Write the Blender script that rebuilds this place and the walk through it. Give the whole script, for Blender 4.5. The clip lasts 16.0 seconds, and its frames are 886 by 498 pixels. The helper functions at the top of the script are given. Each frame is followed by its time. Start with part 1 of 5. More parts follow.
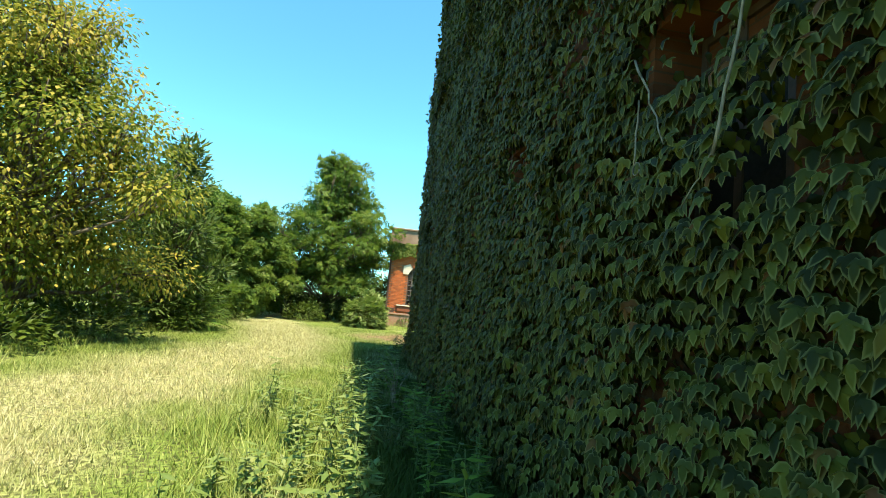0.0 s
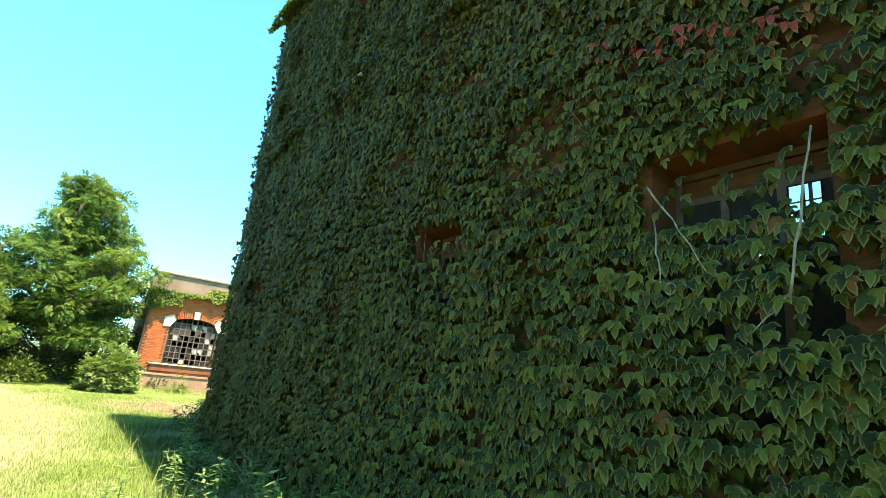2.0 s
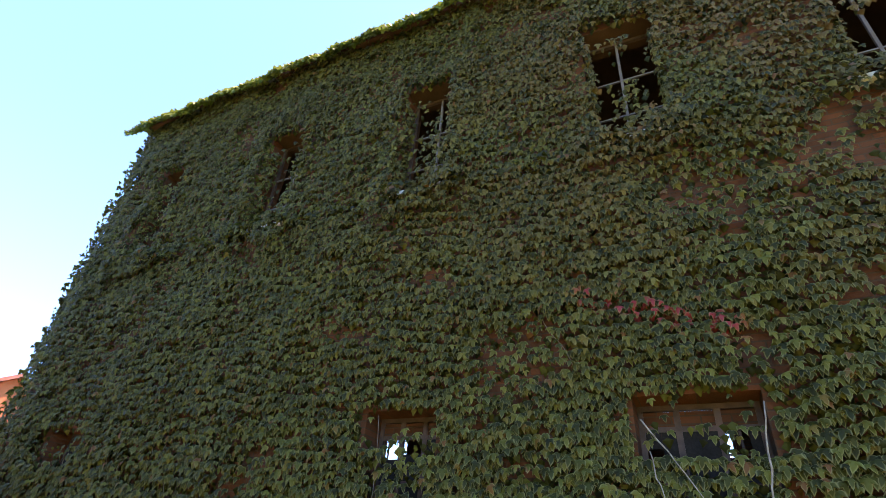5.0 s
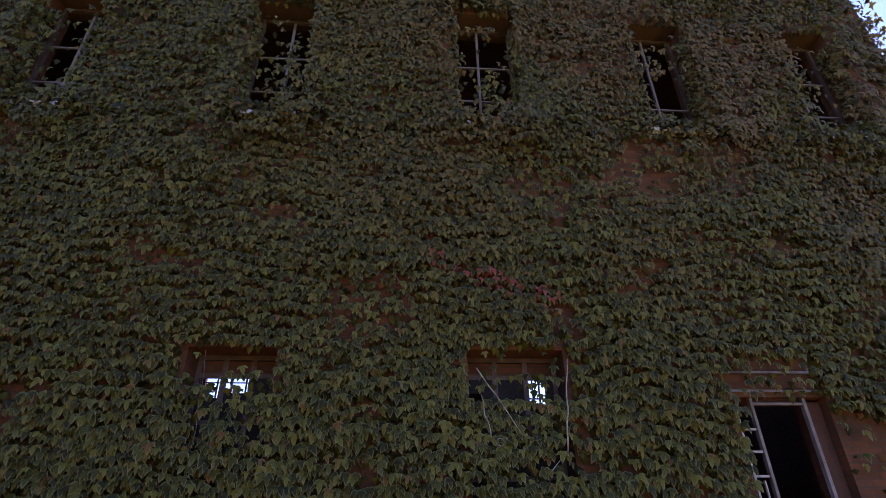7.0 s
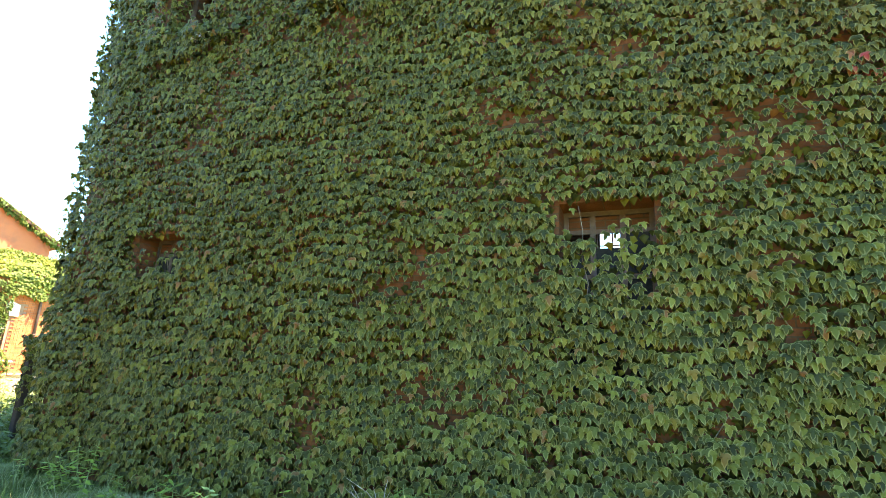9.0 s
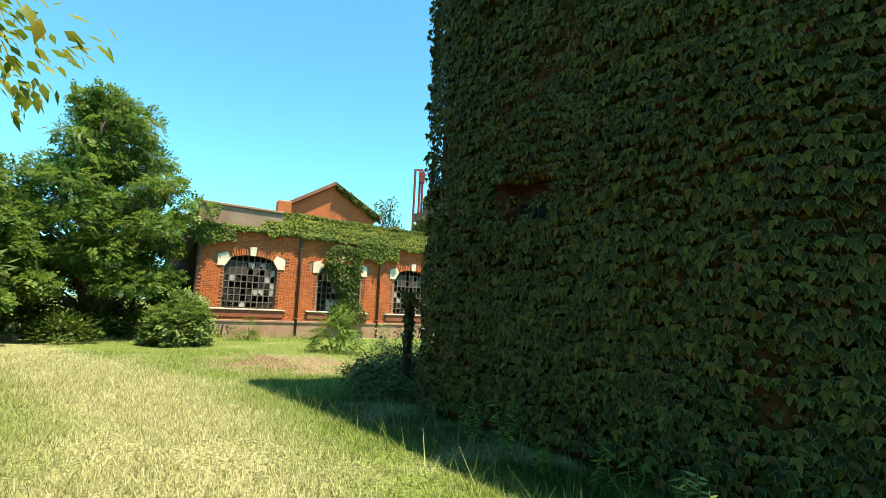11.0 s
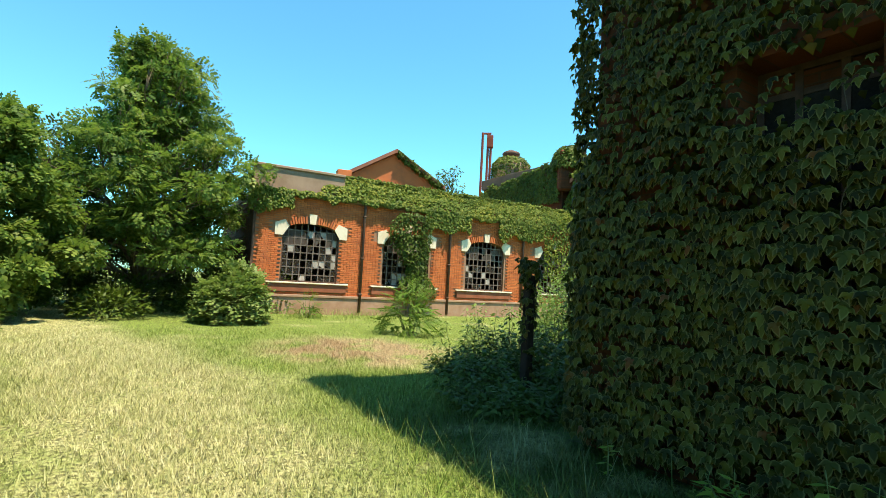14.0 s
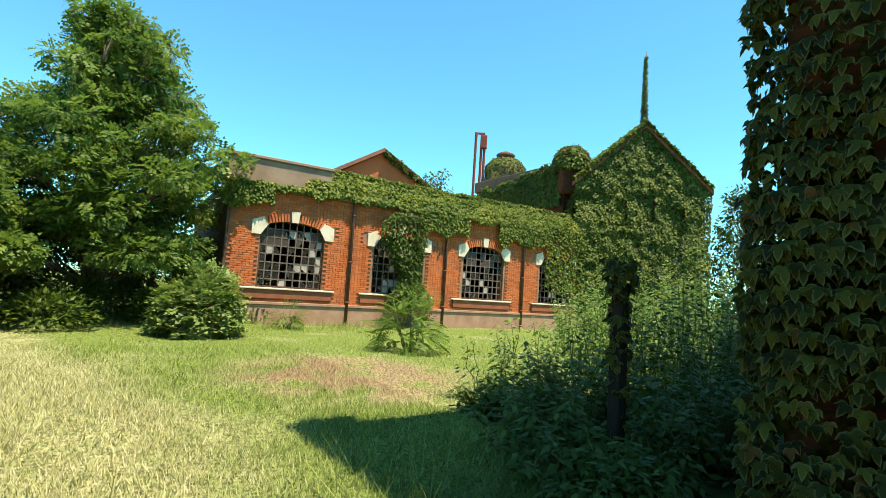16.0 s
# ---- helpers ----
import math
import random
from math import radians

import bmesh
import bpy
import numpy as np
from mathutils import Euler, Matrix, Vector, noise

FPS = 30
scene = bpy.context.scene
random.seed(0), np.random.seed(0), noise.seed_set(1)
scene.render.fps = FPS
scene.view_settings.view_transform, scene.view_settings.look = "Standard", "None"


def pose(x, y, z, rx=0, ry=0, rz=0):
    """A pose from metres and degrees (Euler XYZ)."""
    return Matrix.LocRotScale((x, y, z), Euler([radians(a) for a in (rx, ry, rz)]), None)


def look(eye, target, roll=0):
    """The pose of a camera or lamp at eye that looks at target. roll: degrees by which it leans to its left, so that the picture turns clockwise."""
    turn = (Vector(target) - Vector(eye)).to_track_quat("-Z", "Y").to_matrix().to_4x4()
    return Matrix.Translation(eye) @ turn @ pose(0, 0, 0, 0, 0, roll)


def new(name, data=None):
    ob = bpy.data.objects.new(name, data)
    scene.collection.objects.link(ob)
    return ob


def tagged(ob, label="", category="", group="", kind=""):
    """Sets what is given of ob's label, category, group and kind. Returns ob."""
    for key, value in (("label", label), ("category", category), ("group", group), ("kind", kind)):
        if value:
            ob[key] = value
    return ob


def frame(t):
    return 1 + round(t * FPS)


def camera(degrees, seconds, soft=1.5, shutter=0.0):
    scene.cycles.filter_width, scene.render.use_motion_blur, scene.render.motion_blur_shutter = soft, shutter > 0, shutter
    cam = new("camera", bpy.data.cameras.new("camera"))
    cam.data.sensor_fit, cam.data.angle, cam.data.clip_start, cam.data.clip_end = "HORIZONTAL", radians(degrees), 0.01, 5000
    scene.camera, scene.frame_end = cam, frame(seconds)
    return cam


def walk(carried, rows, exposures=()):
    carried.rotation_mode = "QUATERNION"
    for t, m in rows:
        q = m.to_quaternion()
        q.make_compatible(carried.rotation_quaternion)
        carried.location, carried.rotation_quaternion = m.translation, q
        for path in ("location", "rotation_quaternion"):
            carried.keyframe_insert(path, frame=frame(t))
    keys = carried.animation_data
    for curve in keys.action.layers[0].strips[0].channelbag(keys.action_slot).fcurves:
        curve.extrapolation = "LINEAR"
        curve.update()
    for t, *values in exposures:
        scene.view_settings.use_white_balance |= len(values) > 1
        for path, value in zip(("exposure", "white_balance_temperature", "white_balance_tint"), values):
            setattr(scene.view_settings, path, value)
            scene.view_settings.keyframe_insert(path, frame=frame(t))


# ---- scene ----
LENS = 82
PATH = [
    (0, (13.331, -1.656, 1.451), (11.369, -1.330, 1.665), 5.72),
    (0.5, (13.075, -2.037, 1.466), (11.183, -1.455, 1.753), 6.13),
    (1, (12.869, -2.427, 1.495), (11.088, -1.586, 1.846), 6.05),
    (1.5, (12.653, -2.749, 1.517), (10.977, -1.742, 1.938), 6.01),
    (2, (12.443, -3.073, 1.580), (10.873, -1.945, 2.095), 6.35),
    (2.5, (12.226, -3.430, 1.625), (10.780, -2.212, 2.275), 6.98),
    (3, (12.005, -3.756, 1.675), (10.683, -2.462, 2.437), 7.05),
    (3.5, (11.782, -4.091, 1.681), (10.597, -2.744, 2.564), 7.13),
    (3.7, (11.686, -4.225, 1.685), (10.555, -2.864, 2.616), 7.00),
    (5.8, (10.681, -5.225, 1.745), (10.215, -3.635, 2.865), 3.10),
    (6, (10.555, -5.277, 1.728), (10.197, -3.652, 2.839), 2.29),
    (6.5, (10.258, -5.339, 1.664), (10.147, -3.642, 2.716), 0.49),
    (7, (9.912, -5.272, 1.600), (10.054, -3.519, 2.552), -0.79),
    (7.5, (9.574, -5.173, 1.565), (9.787, -3.370, 2.403), -0.62),
    (8, (9.232, -5.154, 1.567), (9.327, -3.289, 2.283), 0.74),
    (8.5, (8.890, -5.072, 1.567), (8.629, -3.174, 2.143), 2.09),
    (9, (8.497, -4.996, 1.536), (7.760, -3.196, 2.005), 2.74),
    (9.5, (7.986, -5.010, 1.556), (6.883, -3.384, 1.930), 2.56),
    (10, (7.525, -5.016, 1.527), (6.183, -3.568, 1.850), 2.73),
    (10.2, (7.341, -5.019, 1.513), (5.943, -3.622, 1.816), 2.67),
    (12.3, (5.370, -4.476, 1.484), (3.722, -3.356, 1.660), 2.80),
    (12.5, (5.177, -4.398, 1.483), (3.523, -3.286, 1.653), 2.76),
    (13, (4.689, -4.243, 1.490), (3.019, -3.152, 1.642), 2.69),
    (13.5, (4.223, -4.064, 1.469), (2.548, -2.979, 1.608), 2.96),
    (14, (3.749, -3.942, 1.442), (2.070, -2.863, 1.574), 3.09),
    (14.5, (3.273, -3.821, 1.428), (1.593, -2.745, 1.562), 3.17),
    (15, (2.788, -3.692, 1.439), (1.113, -2.609, 1.579), 3.39),
    (15.5, (2.259, -3.553, 1.446), (0.599, -2.447, 1.594), 3.56),
    (16, (1.645, -3.395, 1.417), (0.013, -2.250, 1.583), 3.79),
]
EXPOSURES = [(0, 1.3, 7200, 8), (1.0, 1.35, 7200, 8), (1.5, 1.6, 7200, 8), (2.5, 2.4, 7200, 10), (3.5, 2.65, 7200, 14), (5.8, 2.1, 7200, 100), (6.5, 1.8, 7300, 116), (7.0, 1.55, 7000, 98), (8.0, 1.9, 7400, 70), (8.5, 3.0, 7600, 48), (9.0, 3.55, 7800, 36), (9.5, 3.0, 7600, 24), (10.0, 1.85, 7400, 20), (10.2, 1.4, 7200, 12), (12.3, 1.1, 7200, 8), (16, 1.05, 7200, 8)]


cam = camera(LENS, 16.0, soft=0.5, shutter=0.0)
walk(cam, [(t, look(eye, target, roll)) for t, eye, target, roll in PATH], EXPOSURES)

# ---- light ----
SUN = Vector((3.4, 1.1, 10.75)).normalized()
world = bpy.data.worlds.new("sky")
scene.world = world
world.use_nodes = True
wn = world.node_tree.nodes
sky = wn.new("ShaderNodeTexSky")
sky.sky_type = "NISHITA"
sky.sun_disc = False
sky.sun_elevation = math.asin(SUN.z)
sky.sun_rotation = math.atan2(SUN.x, SUN.y)
sky.air_density, sky.dust_density, sky.ozone_density = 1.0, 0.2, 2.5
tint = wn.new("ShaderNodeMix")
tint.data_type, tint.blend_type = "RGBA", "MULTIPLY"
tint.inputs[0].default_value = 1.0
tint.inputs[7].default_value = (0.45, 1.03, 1.10, 1)
world.node_tree.links.new(sky.outputs[0], tint.inputs[6])
world.node_tree.links.new(tint.outputs[2], wn["Background"].inputs[0])
wn["Background"].inputs[1].default_value = 0.14
lamp = bpy.data.lights.new("sun", "SUN")
lamp.energy, lamp.angle, lamp.color = 5.0, radians(0.5), (1.0, 0.91, 0.75)
sun = new("sun", lamp)
sun.matrix_world = look(SUN * 60, (0, 0, 0))

R = random.Random(7)
N = np.random.RandomState(11)


# ---- node helpers ----
class Mat:
    """A procedural material with small helpers for its nodes."""

    def __init__(self, name, rough=0.8, spec=0.3):
        self.m = bpy.data.materials.new(name)
        self.m.use_nodes = True
        self.t = self.m.node_tree
        self.b = self.t.nodes["Principled BSDF"]
        self.b.inputs["Roughness"].default_value = rough
        self.b.inputs["Specular IOR Level"].default_value = spec

    def node(self, kind, **inputs):
        n = self.t.nodes.new(kind)
        for key, v in inputs.items():
            self.put(n.inputs[key], v)
        return n

    def put(self, socket, v):
        if isinstance(v, bpy.types.NodeSocket):
            self.t.links.new(v, socket)
        else:
            socket.default_value = v

    def pos(self):
        return self.t.nodes.new("ShaderNodeNewGeometry").outputs["Position"]

    def noise(self, scale, detail=4, vec=None, rough=0.6):
        n = self.node("ShaderNodeTexNoise", Scale=scale, Detail=detail, Roughness=rough)
        self.put(n.inputs["Vector"], vec or self.pos())
        return n.outputs["Fac"]

    def math(self, op, a, b=0.0, c=0.0, clamp=False):
        n = self.t.nodes.new("ShaderNodeMath")
        n.operation, n.use_clamp = op, clamp
        for i, v in enumerate((a, b, c)):
            self.put(n.inputs[i], v)
        return n.outputs[0]

    def step(self, v, lo, hi, a=0.0, b=1.0):
        n = self.t.nodes.new("ShaderNodeMapRange")
        n.interpolation_type = "SMOOTHSTEP"
        for i, q in enumerate((v, lo, hi, a, b)):
            self.put(n.inputs[i], q)
        return n.outputs[0]

    def mix(self, f, a, b, mode="MIX"):
        n = self.t.nodes.new("ShaderNodeMix")
        n.data_type, n.blend_type = "RGBA", mode
        self.put(n.inputs[0], f)
        self.put(n.inputs[6], a if isinstance(a, bpy.types.NodeSocket) else (*a, 1))
        self.put(n.inputs[7], b if isinstance(b, bpy.types.NodeSocket) else (*b, 1))
        return n.outputs[2]

    def ramp(self, f, stops):
        n = self.t.nodes.new("ShaderNodeValToRGB")
        e = n.color_ramp.elements
        while len(e) < len(stops):
            e.new(0.5)
        for k, (p, c) in zip(e, stops):
            k.position, k.color = p, (*c, 1)
        self.put(n.inputs[0], f)
        return n.outputs[0]

    def island(self):
        return self.t.nodes.new("ShaderNodeNewGeometry").outputs["Random Per Island"]

    def rnd(self):
        return self.t.nodes.new("ShaderNodeObjectInfo").outputs["Random"]

    def axis(self, k):
        n = self.node("ShaderNodeSeparateXYZ")
        self.put(n.inputs[0], self.pos())
        return n.outputs[k]

    def bump(self, h, dist=0.01, strength=0.6):
        n = self.node("ShaderNodeBump", Strength=strength, Distance=dist)
        self.put(n.inputs["Height"], h)
        self.put(self.b.inputs["Normal"], n.outputs[0])

    def colour(self, c):
        self.put(self.b.inputs["Base Color"], c if isinstance(c, bpy.types.NodeSocket) else (*c, 1))
        return self

    def translucent(self, c, share):
        tr = self.node("ShaderNodeBsdfTranslucent")
        self.put(tr.inputs[0], c)
        mx = self.node("ShaderNodeMixShader")
        mx.inputs[0].default_value = share
        self.t.links.new(self.b.outputs[0], mx.inputs[1])
        self.t.links.new(tr.outputs[0], mx.inputs[2])
        self.t.links.new(mx.outputs[0], self.t.nodes["Material Output"].inputs[0])


def leaf_mat(name, stops, rough=0.45, share=0.25, patch=0.35, single=False, spec=0.14):
    k = Mat(name, rough, spec)
    rnd = k.rnd() if single else k.island()
    f = k.math("ADD", k.math("MULTIPLY", rnd, 1 - patch), k.math("MULTIPLY", k.step(k.noise(0.6, 3), 0.3, 0.7), patch))
    c = k.ramp(f, stops)
    c = k.mix(k.math("MULTIPLY", k.noise(60.0, 2), 0.35), c, (0.02, 0.03, 0.012))
    k.colour(c)
    k.translucent(k.mix(0.5, c, (0.16, 0.26, 0.03)), share)
    return k.m


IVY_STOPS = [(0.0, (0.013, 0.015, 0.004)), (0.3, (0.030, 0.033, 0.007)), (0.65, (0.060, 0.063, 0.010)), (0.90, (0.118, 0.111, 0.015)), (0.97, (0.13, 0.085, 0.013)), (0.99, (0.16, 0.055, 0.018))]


def ivy_mat(name, single=False):
    """Vine leaves: green, with rusty drifts towards the far upper end of the wall and one small crimson drift."""
    k = Mat(name, 0.50, 0.09)
    rnd = k.rnd() if single else k.island()
    c = k.ramp(rnd, IVY_STOPS)
    big = k.step(k.noise(0.45, 3), 0.40, 0.58)
    side = k.math("MULTIPLY", k.step(k.axis(0), 5.0, 14.0), k.step(k.axis(2), 2.5, 6.5))
    rust = k.math("MULTIPLY", k.math("MULTIPLY", big, side), k.step(rnd, 0.25, 0.5))
    c = k.mix(k.math("MULTIPLY", rust, 0.7), c, (0.17, 0.075, 0.03))
    dx = k.math("SUBTRACT", k.axis(0), 10.9)
    dz = k.math("ADD", k.math("SUBTRACT", k.axis(2), 4.02), k.math("MULTIPLY", dx, 0.35))
    streak = k.math("MULTIPLY", k.step(k.math("ABSOLUTE", dx), 0.85, 0.6), k.step(k.math("ABSOLUTE", dz), 0.16, 0.08))
    crimson = k.math("MULTIPLY", streak, k.step(rnd, 0.66, 0.7))
    c = k.mix(crimson, c, (0.30, 0.028, 0.03))
    c = k.mix(k.math("MULTIPLY", k.noise(70.0, 2), 0.3), c, (0.012, 0.02, 0.006))
    # Bright outline of each leaf, a highlight painted into its colour.
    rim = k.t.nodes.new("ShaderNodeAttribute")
    rim.attribute_name = "edge_highlight"
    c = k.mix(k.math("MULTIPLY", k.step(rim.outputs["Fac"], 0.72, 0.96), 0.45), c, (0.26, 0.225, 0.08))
    k.colour(c)
    k.translucent(k.mix(0.5, c, (0.20, 0.22, 0.02)), 0.22)
    return k.m


def ground_colour(k, rnd):
    """Dry path, green sward, bare straw patches and a painted strip of wall shade; shared by the soil and the blades.
    """
    y, x = k.axis(1), k.axis(0)
    wob = k.math("MULTIPLY", k.math("SUBTRACT", k.noise(0.35, 4), 0.5), 3.2)
    mid = k.math("SUBTRACT", -3.5, k.math("MULTIPLY", k.math("MAXIMUM", x, 0.0), 0.2))
    mid = k.math("SUBTRACT", mid, k.math("MULTIPLY", k.math("MAXIMUM", k.math("SUBTRACT", -4.0, x), 0.0), 0.25))
    d = k.math("ABSOLUTE", k.math("ADD", k.math("SUBTRACT", y, mid), wob))
    path = k.step(d, 2.2, 0.5)
    patch = k.step(k.noise(0.55, 5), 0.52, 0.66)
    dry = k.math("ADD", path, k.math("MULTIPLY", patch, 0.55), clamp=True)
    fine = k.step(k.noise(7.0, 5), 0.3, 0.7)
    dry = k.math("MULTIPLY", dry, k.math("ADD", k.math("MULTIPLY", fine, 0.55), 0.5), clamp=True)
    green = k.ramp(rnd, [(0.0, (0.10, 0.155, 0.026)), (0.6, (0.21, 0.285, 0.06)), (1.0, (0.38, 0.41, 0.13))])
    straw = k.ramp(rnd, [(0.0, (0.28, 0.26, 0.12)), (0.5, (0.46, 0.43, 0.21)), (1.0, (0.64, 0.60, 0.38))])
    n = k.node("ShaderNodeVectorMath")
    n.operation = "DISTANCE"
    k.put(n.inputs[0], k.pos())
    n.inputs[1].default_value = (-6.2, 0.4, 0.0)
    bare = k.math("MULTIPLY", k.step(n.outputs["Value"], 2.6, 1.2), k.step(k.noise(1.1, 4), 0.34, 0.52))
    straw = k.mix(k.math("MULTIPLY", bare, 0.75), straw, (0.34, 0.21, 0.13))
    dry = k.math("ADD", dry, bare, clamp=True)
    # Darker green along the wall foot: the building's shade painted into the turf.
    shade_tint = k.math("MULTIPLY", k.step(y, -1.9, -0.9), k.step(x, -2.5, -0.5))
    return k.mix(dry, k.mix(shade_tint, green, (0.055, 0.085, 0.016)), straw)


def soil_mat():
    k = Mat("turf", 0.95, 0.1)
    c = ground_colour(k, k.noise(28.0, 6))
    c = k.mix(k.math("MULTIPLY", k.step(k.noise(22.0, 8), 0.42, 0.60), 0.85), c, (0.055, 0.055, 0.022))
    c = k.mix(k.math("MULTIPLY", k.step(k.noise(55.0, 4), 0.5, 0.7), 0.5), c, (0.10, 0.10, 0.04))
    k.colour(c)
    k.bump(k.noise(30.0, 8), 0.05, 0.8)
    return k.m


def blade_mat():
    k = Mat("grass_blade", 0.6, 0.12)
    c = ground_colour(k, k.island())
    k.colour(c)
    k.translucent(c, 0.3)
    return k.m


def brick_mat(name, a, b, single=False, dirt=0.35):
    k = Mat(name, 0.85, 0.2)
    c = k.mix(k.rnd() if single else k.island(), a, b)
    c = k.mix(k.math("MULTIPLY", k.step(k.noise(1.2, 5), 0.45, 0.75), dirt), c, (0.10, 0.055, 0.04))
    c = k.mix(k.math("MULTIPLY", k.noise(25.0, 4), 0.35), c, (0.32, 0.13, 0.07))
    k.colour(c)
    k.bump(k.noise(60.0, 5), 0.006)
    return k.m


def plain_mat(name, a, b, scale=3.0, rough=0.85, stain=(0.08, 0.07, 0.06), dirt=0.3, metal=0.0, grain=40.0, relief=0.005):
    k = Mat(name, rough, 0.12)
    c = k.mix(k.step(k.noise(scale, 5), 0.3, 0.7), a, b)
    c = k.mix(k.math("MULTIPLY", k.step(k.noise(scale * 0.4, 5), 0.5, 0.75), dirt), c, stain)
    c = k.mix(k.math("MULTIPLY", k.noise(grain, 4), 0.3), c, stain)
    k.colour(c)
    k.b.inputs["Metallic"].default_value = metal
    k.bump(k.noise(grain, 5), relief)
    return k.m


def old_wall_mat():
    """Brick courses of the overgrown wall: only glimpsed between leaves."""
    k = Mat("old_brick", 0.9, 0.15)
    m = k.node("ShaderNodeMapping")
    k.put(m.inputs["Vector"], k.pos())
    m.inputs["Rotation"].default_value = (radians(90), 0, 0)
    br = k.node("ShaderNodeTexBrick", Vector=m.outputs[0], Scale=1.0)
    br.inputs["Color1"].default_value = (0.15, 0.045, 0.017, 1)
    br.inputs["Color2"].default_value = (0.095, 0.032, 0.013, 1)
    br.inputs["Mortar"].default_value = (0.085, 0.042, 0.022, 1)
    br.inputs["Mortar Size"].default_value = 0.008
    br.inputs["Brick Width"].default_value = 0.25
    br.inputs["Row Height"].default_value = 0.075
    c = k.mix(k.math("MULTIPLY", k.step(k.noise(1.5, 5), 0.4, 0.7), 0.6), br.outputs["Color"], (0.03, 0.02, 0.014))
    k.colour(c)
    k.bump(k.math("SUBTRACT", k.noise(40.0, 5), k.math("MULTIPLY", br.outputs["Fac"], 0.8)), 0.01)
    return k.m


def bark_mat(name, a, b):
    k = Mat(name, 0.95, 0.1)
    m = k.node("ShaderNodeMapping")
    k.put(m.inputs["Vector"], k.pos())
    m.inputs["Scale"].default_value = (1, 1, 0.2)
    c = k.mix(k.step(k.noise(30.0, 6, m.outputs[0]), 0.35, 0.65), a, b)
    k.colour(c)
    k.bump(k.noise(40.0, 6, m.outputs[0]), 0.015, 0.9)
    return k.m


def glass_mat(name, tintc, rough, alpha):
    k = Mat(name, rough, 0.12)
    k.colour(k.mix(k.step(k.noise(4.0, 5), 0.35, 0.65), tintc, tuple(q * 1.4 for q in tintc)))
    k.b.inputs["Alpha"].default_value = alpha
    return k.m


IVY = ivy_mat("vine_leaf")
IVY_ONE = ivy_mat("vine_leaf_single", True)
# Two lighter copies of the vine leaf, with sunlight painted into the colour.
IVY_SUN = leaf_mat("vine_leaf_sun_painted", [(0.0, (0.035, 0.075, 0.012)), (0.5, (0.11, 0.165, 0.022)), (1.0, (0.32, 0.31, 0.05))], share=0.3)
HALL_VINE = leaf_mat("vine_leaf_lit_copy", [(0.0, (0.035, 0.065, 0.011)), (0.5, (0.095, 0.135, 0.020)), (1.0, (0.24, 0.25, 0.04))], share=0.3)
SOIL, BLADE = soil_mat(), blade_mat()
OLD = old_wall_mat()
BRICK = brick_mat("red_brick", (0.46, 0.11, 0.035), (0.66, 0.19, 0.06))
BRICK_ONE = brick_mat("red_brick_single", (0.46, 0.11, 0.035), (0.66, 0.19, 0.06), True)
MORTAR = plain_mat("mortar", (0.30, 0.16, 0.10), (0.40, 0.22, 0.14))
STONE = plain_mat("pale_stone", (0.72, 0.62, 0.46), (0.80, 0.72, 0.58), 2.0, 0.8, (0.35, 0.28, 0.2), 0.35)
PLASTER = plain_mat("plinth_render", (0.34, 0.19, 0.125), (0.46, 0.29, 0.20), 1.6, 0.9, (0.18, 0.10, 0.07), 0.6)
CONCRETE = plain_mat("parapet_render", (0.27, 0.18, 0.125), (0.37, 0.26, 0.185), 1.4, 0.9, (0.12, 0.09, 0.07), 0.7)
SOOTED = plain_mat("sooted_render", (0.13, 0.085, 0.06), (0.19, 0.125, 0.09), 1.4, 0.9, (0.06, 0.045, 0.035), 0.7)
SILLRED = plain_mat("painted_sill", (0.28, 0.085, 0.045), (0.36, 0.12, 0.065), 3.0)
IRON = plain_mat("rusty_iron", (0.10, 0.065, 0.05), (0.17, 0.10, 0.075), 6.0, 0.7, (0.05, 0.03, 0.025), 0.5, 0.4)
RUST = plain_mat("red_rust", (0.30, 0.075, 0.045), (0.20, 0.06, 0.04), 4.0, 0.8, (0.06, 0.03, 0.03), 0.5)
PALEIRON = plain_mat("weathered_grey_iron", (0.42, 0.38, 0.33), (0.30, 0.26, 0.22), 6.0, 0.7, (0.12, 0.07, 0.05), 0.5)
BARK = bark_mat("bark", (0.10, 0.075, 0.05), (0.20, 0.16, 0.12))
DEADWOOD = bark_mat("dead_vine", (0.13, 0.10, 0.07), (0.30, 0.235, 0.17))
STEM = plain_mat("green_stem", (0.10, 0.15, 0.04), (0.15, 0.18, 0.06), 8.0)
DARKROOM = plain_mat("sooty_inside", (0.05, 0.04, 0.035), (0.09, 0.065, 0.05), 2.0)
TILE = plain_mat("roof_tile", (0.26, 0.10, 0.06), (0.34, 0.14, 0.09), 3.0)
GLASS = glass_mat("dirty_glass", (0.035, 0.03, 0.026), 0.45, 0.6)
PALEGLASS = glass_mat("whitewashed_glass", (0.32, 0.28, 0.25), 0.4, 1.0)
GREYIRON = plain_mat("dull_iron", (0.20, 0.17, 0.15), (0.13, 0.10, 0.085), 6.0, 0.7, (0.08, 0.05, 0.04), 0.5)
MIDGLASS = glass_mat("grimy_glass", (0.065, 0.05, 0.042), 0.5, 0.95)
BROWN = plain_mat("brown_door", (0.085, 0.026, 0.012), (0.05, 0.018, 0.010), 5.0, 0.85)
# Near-black sheet that stands for the darkness inside the lower openings.
BOARD = plain_mat("blackout_board", (0.010, 0.008, 0.007), (0.02, 0.015, 0.012), 5.0, 0.95)
ROBINIA = leaf_mat("locust_leaf", [(0.0, (0.045, 0.095, 0.020)), (0.5, (0.125, 0.215, 0.044)), (1.0, (0.31, 0.37, 0.075))], share=0.45)
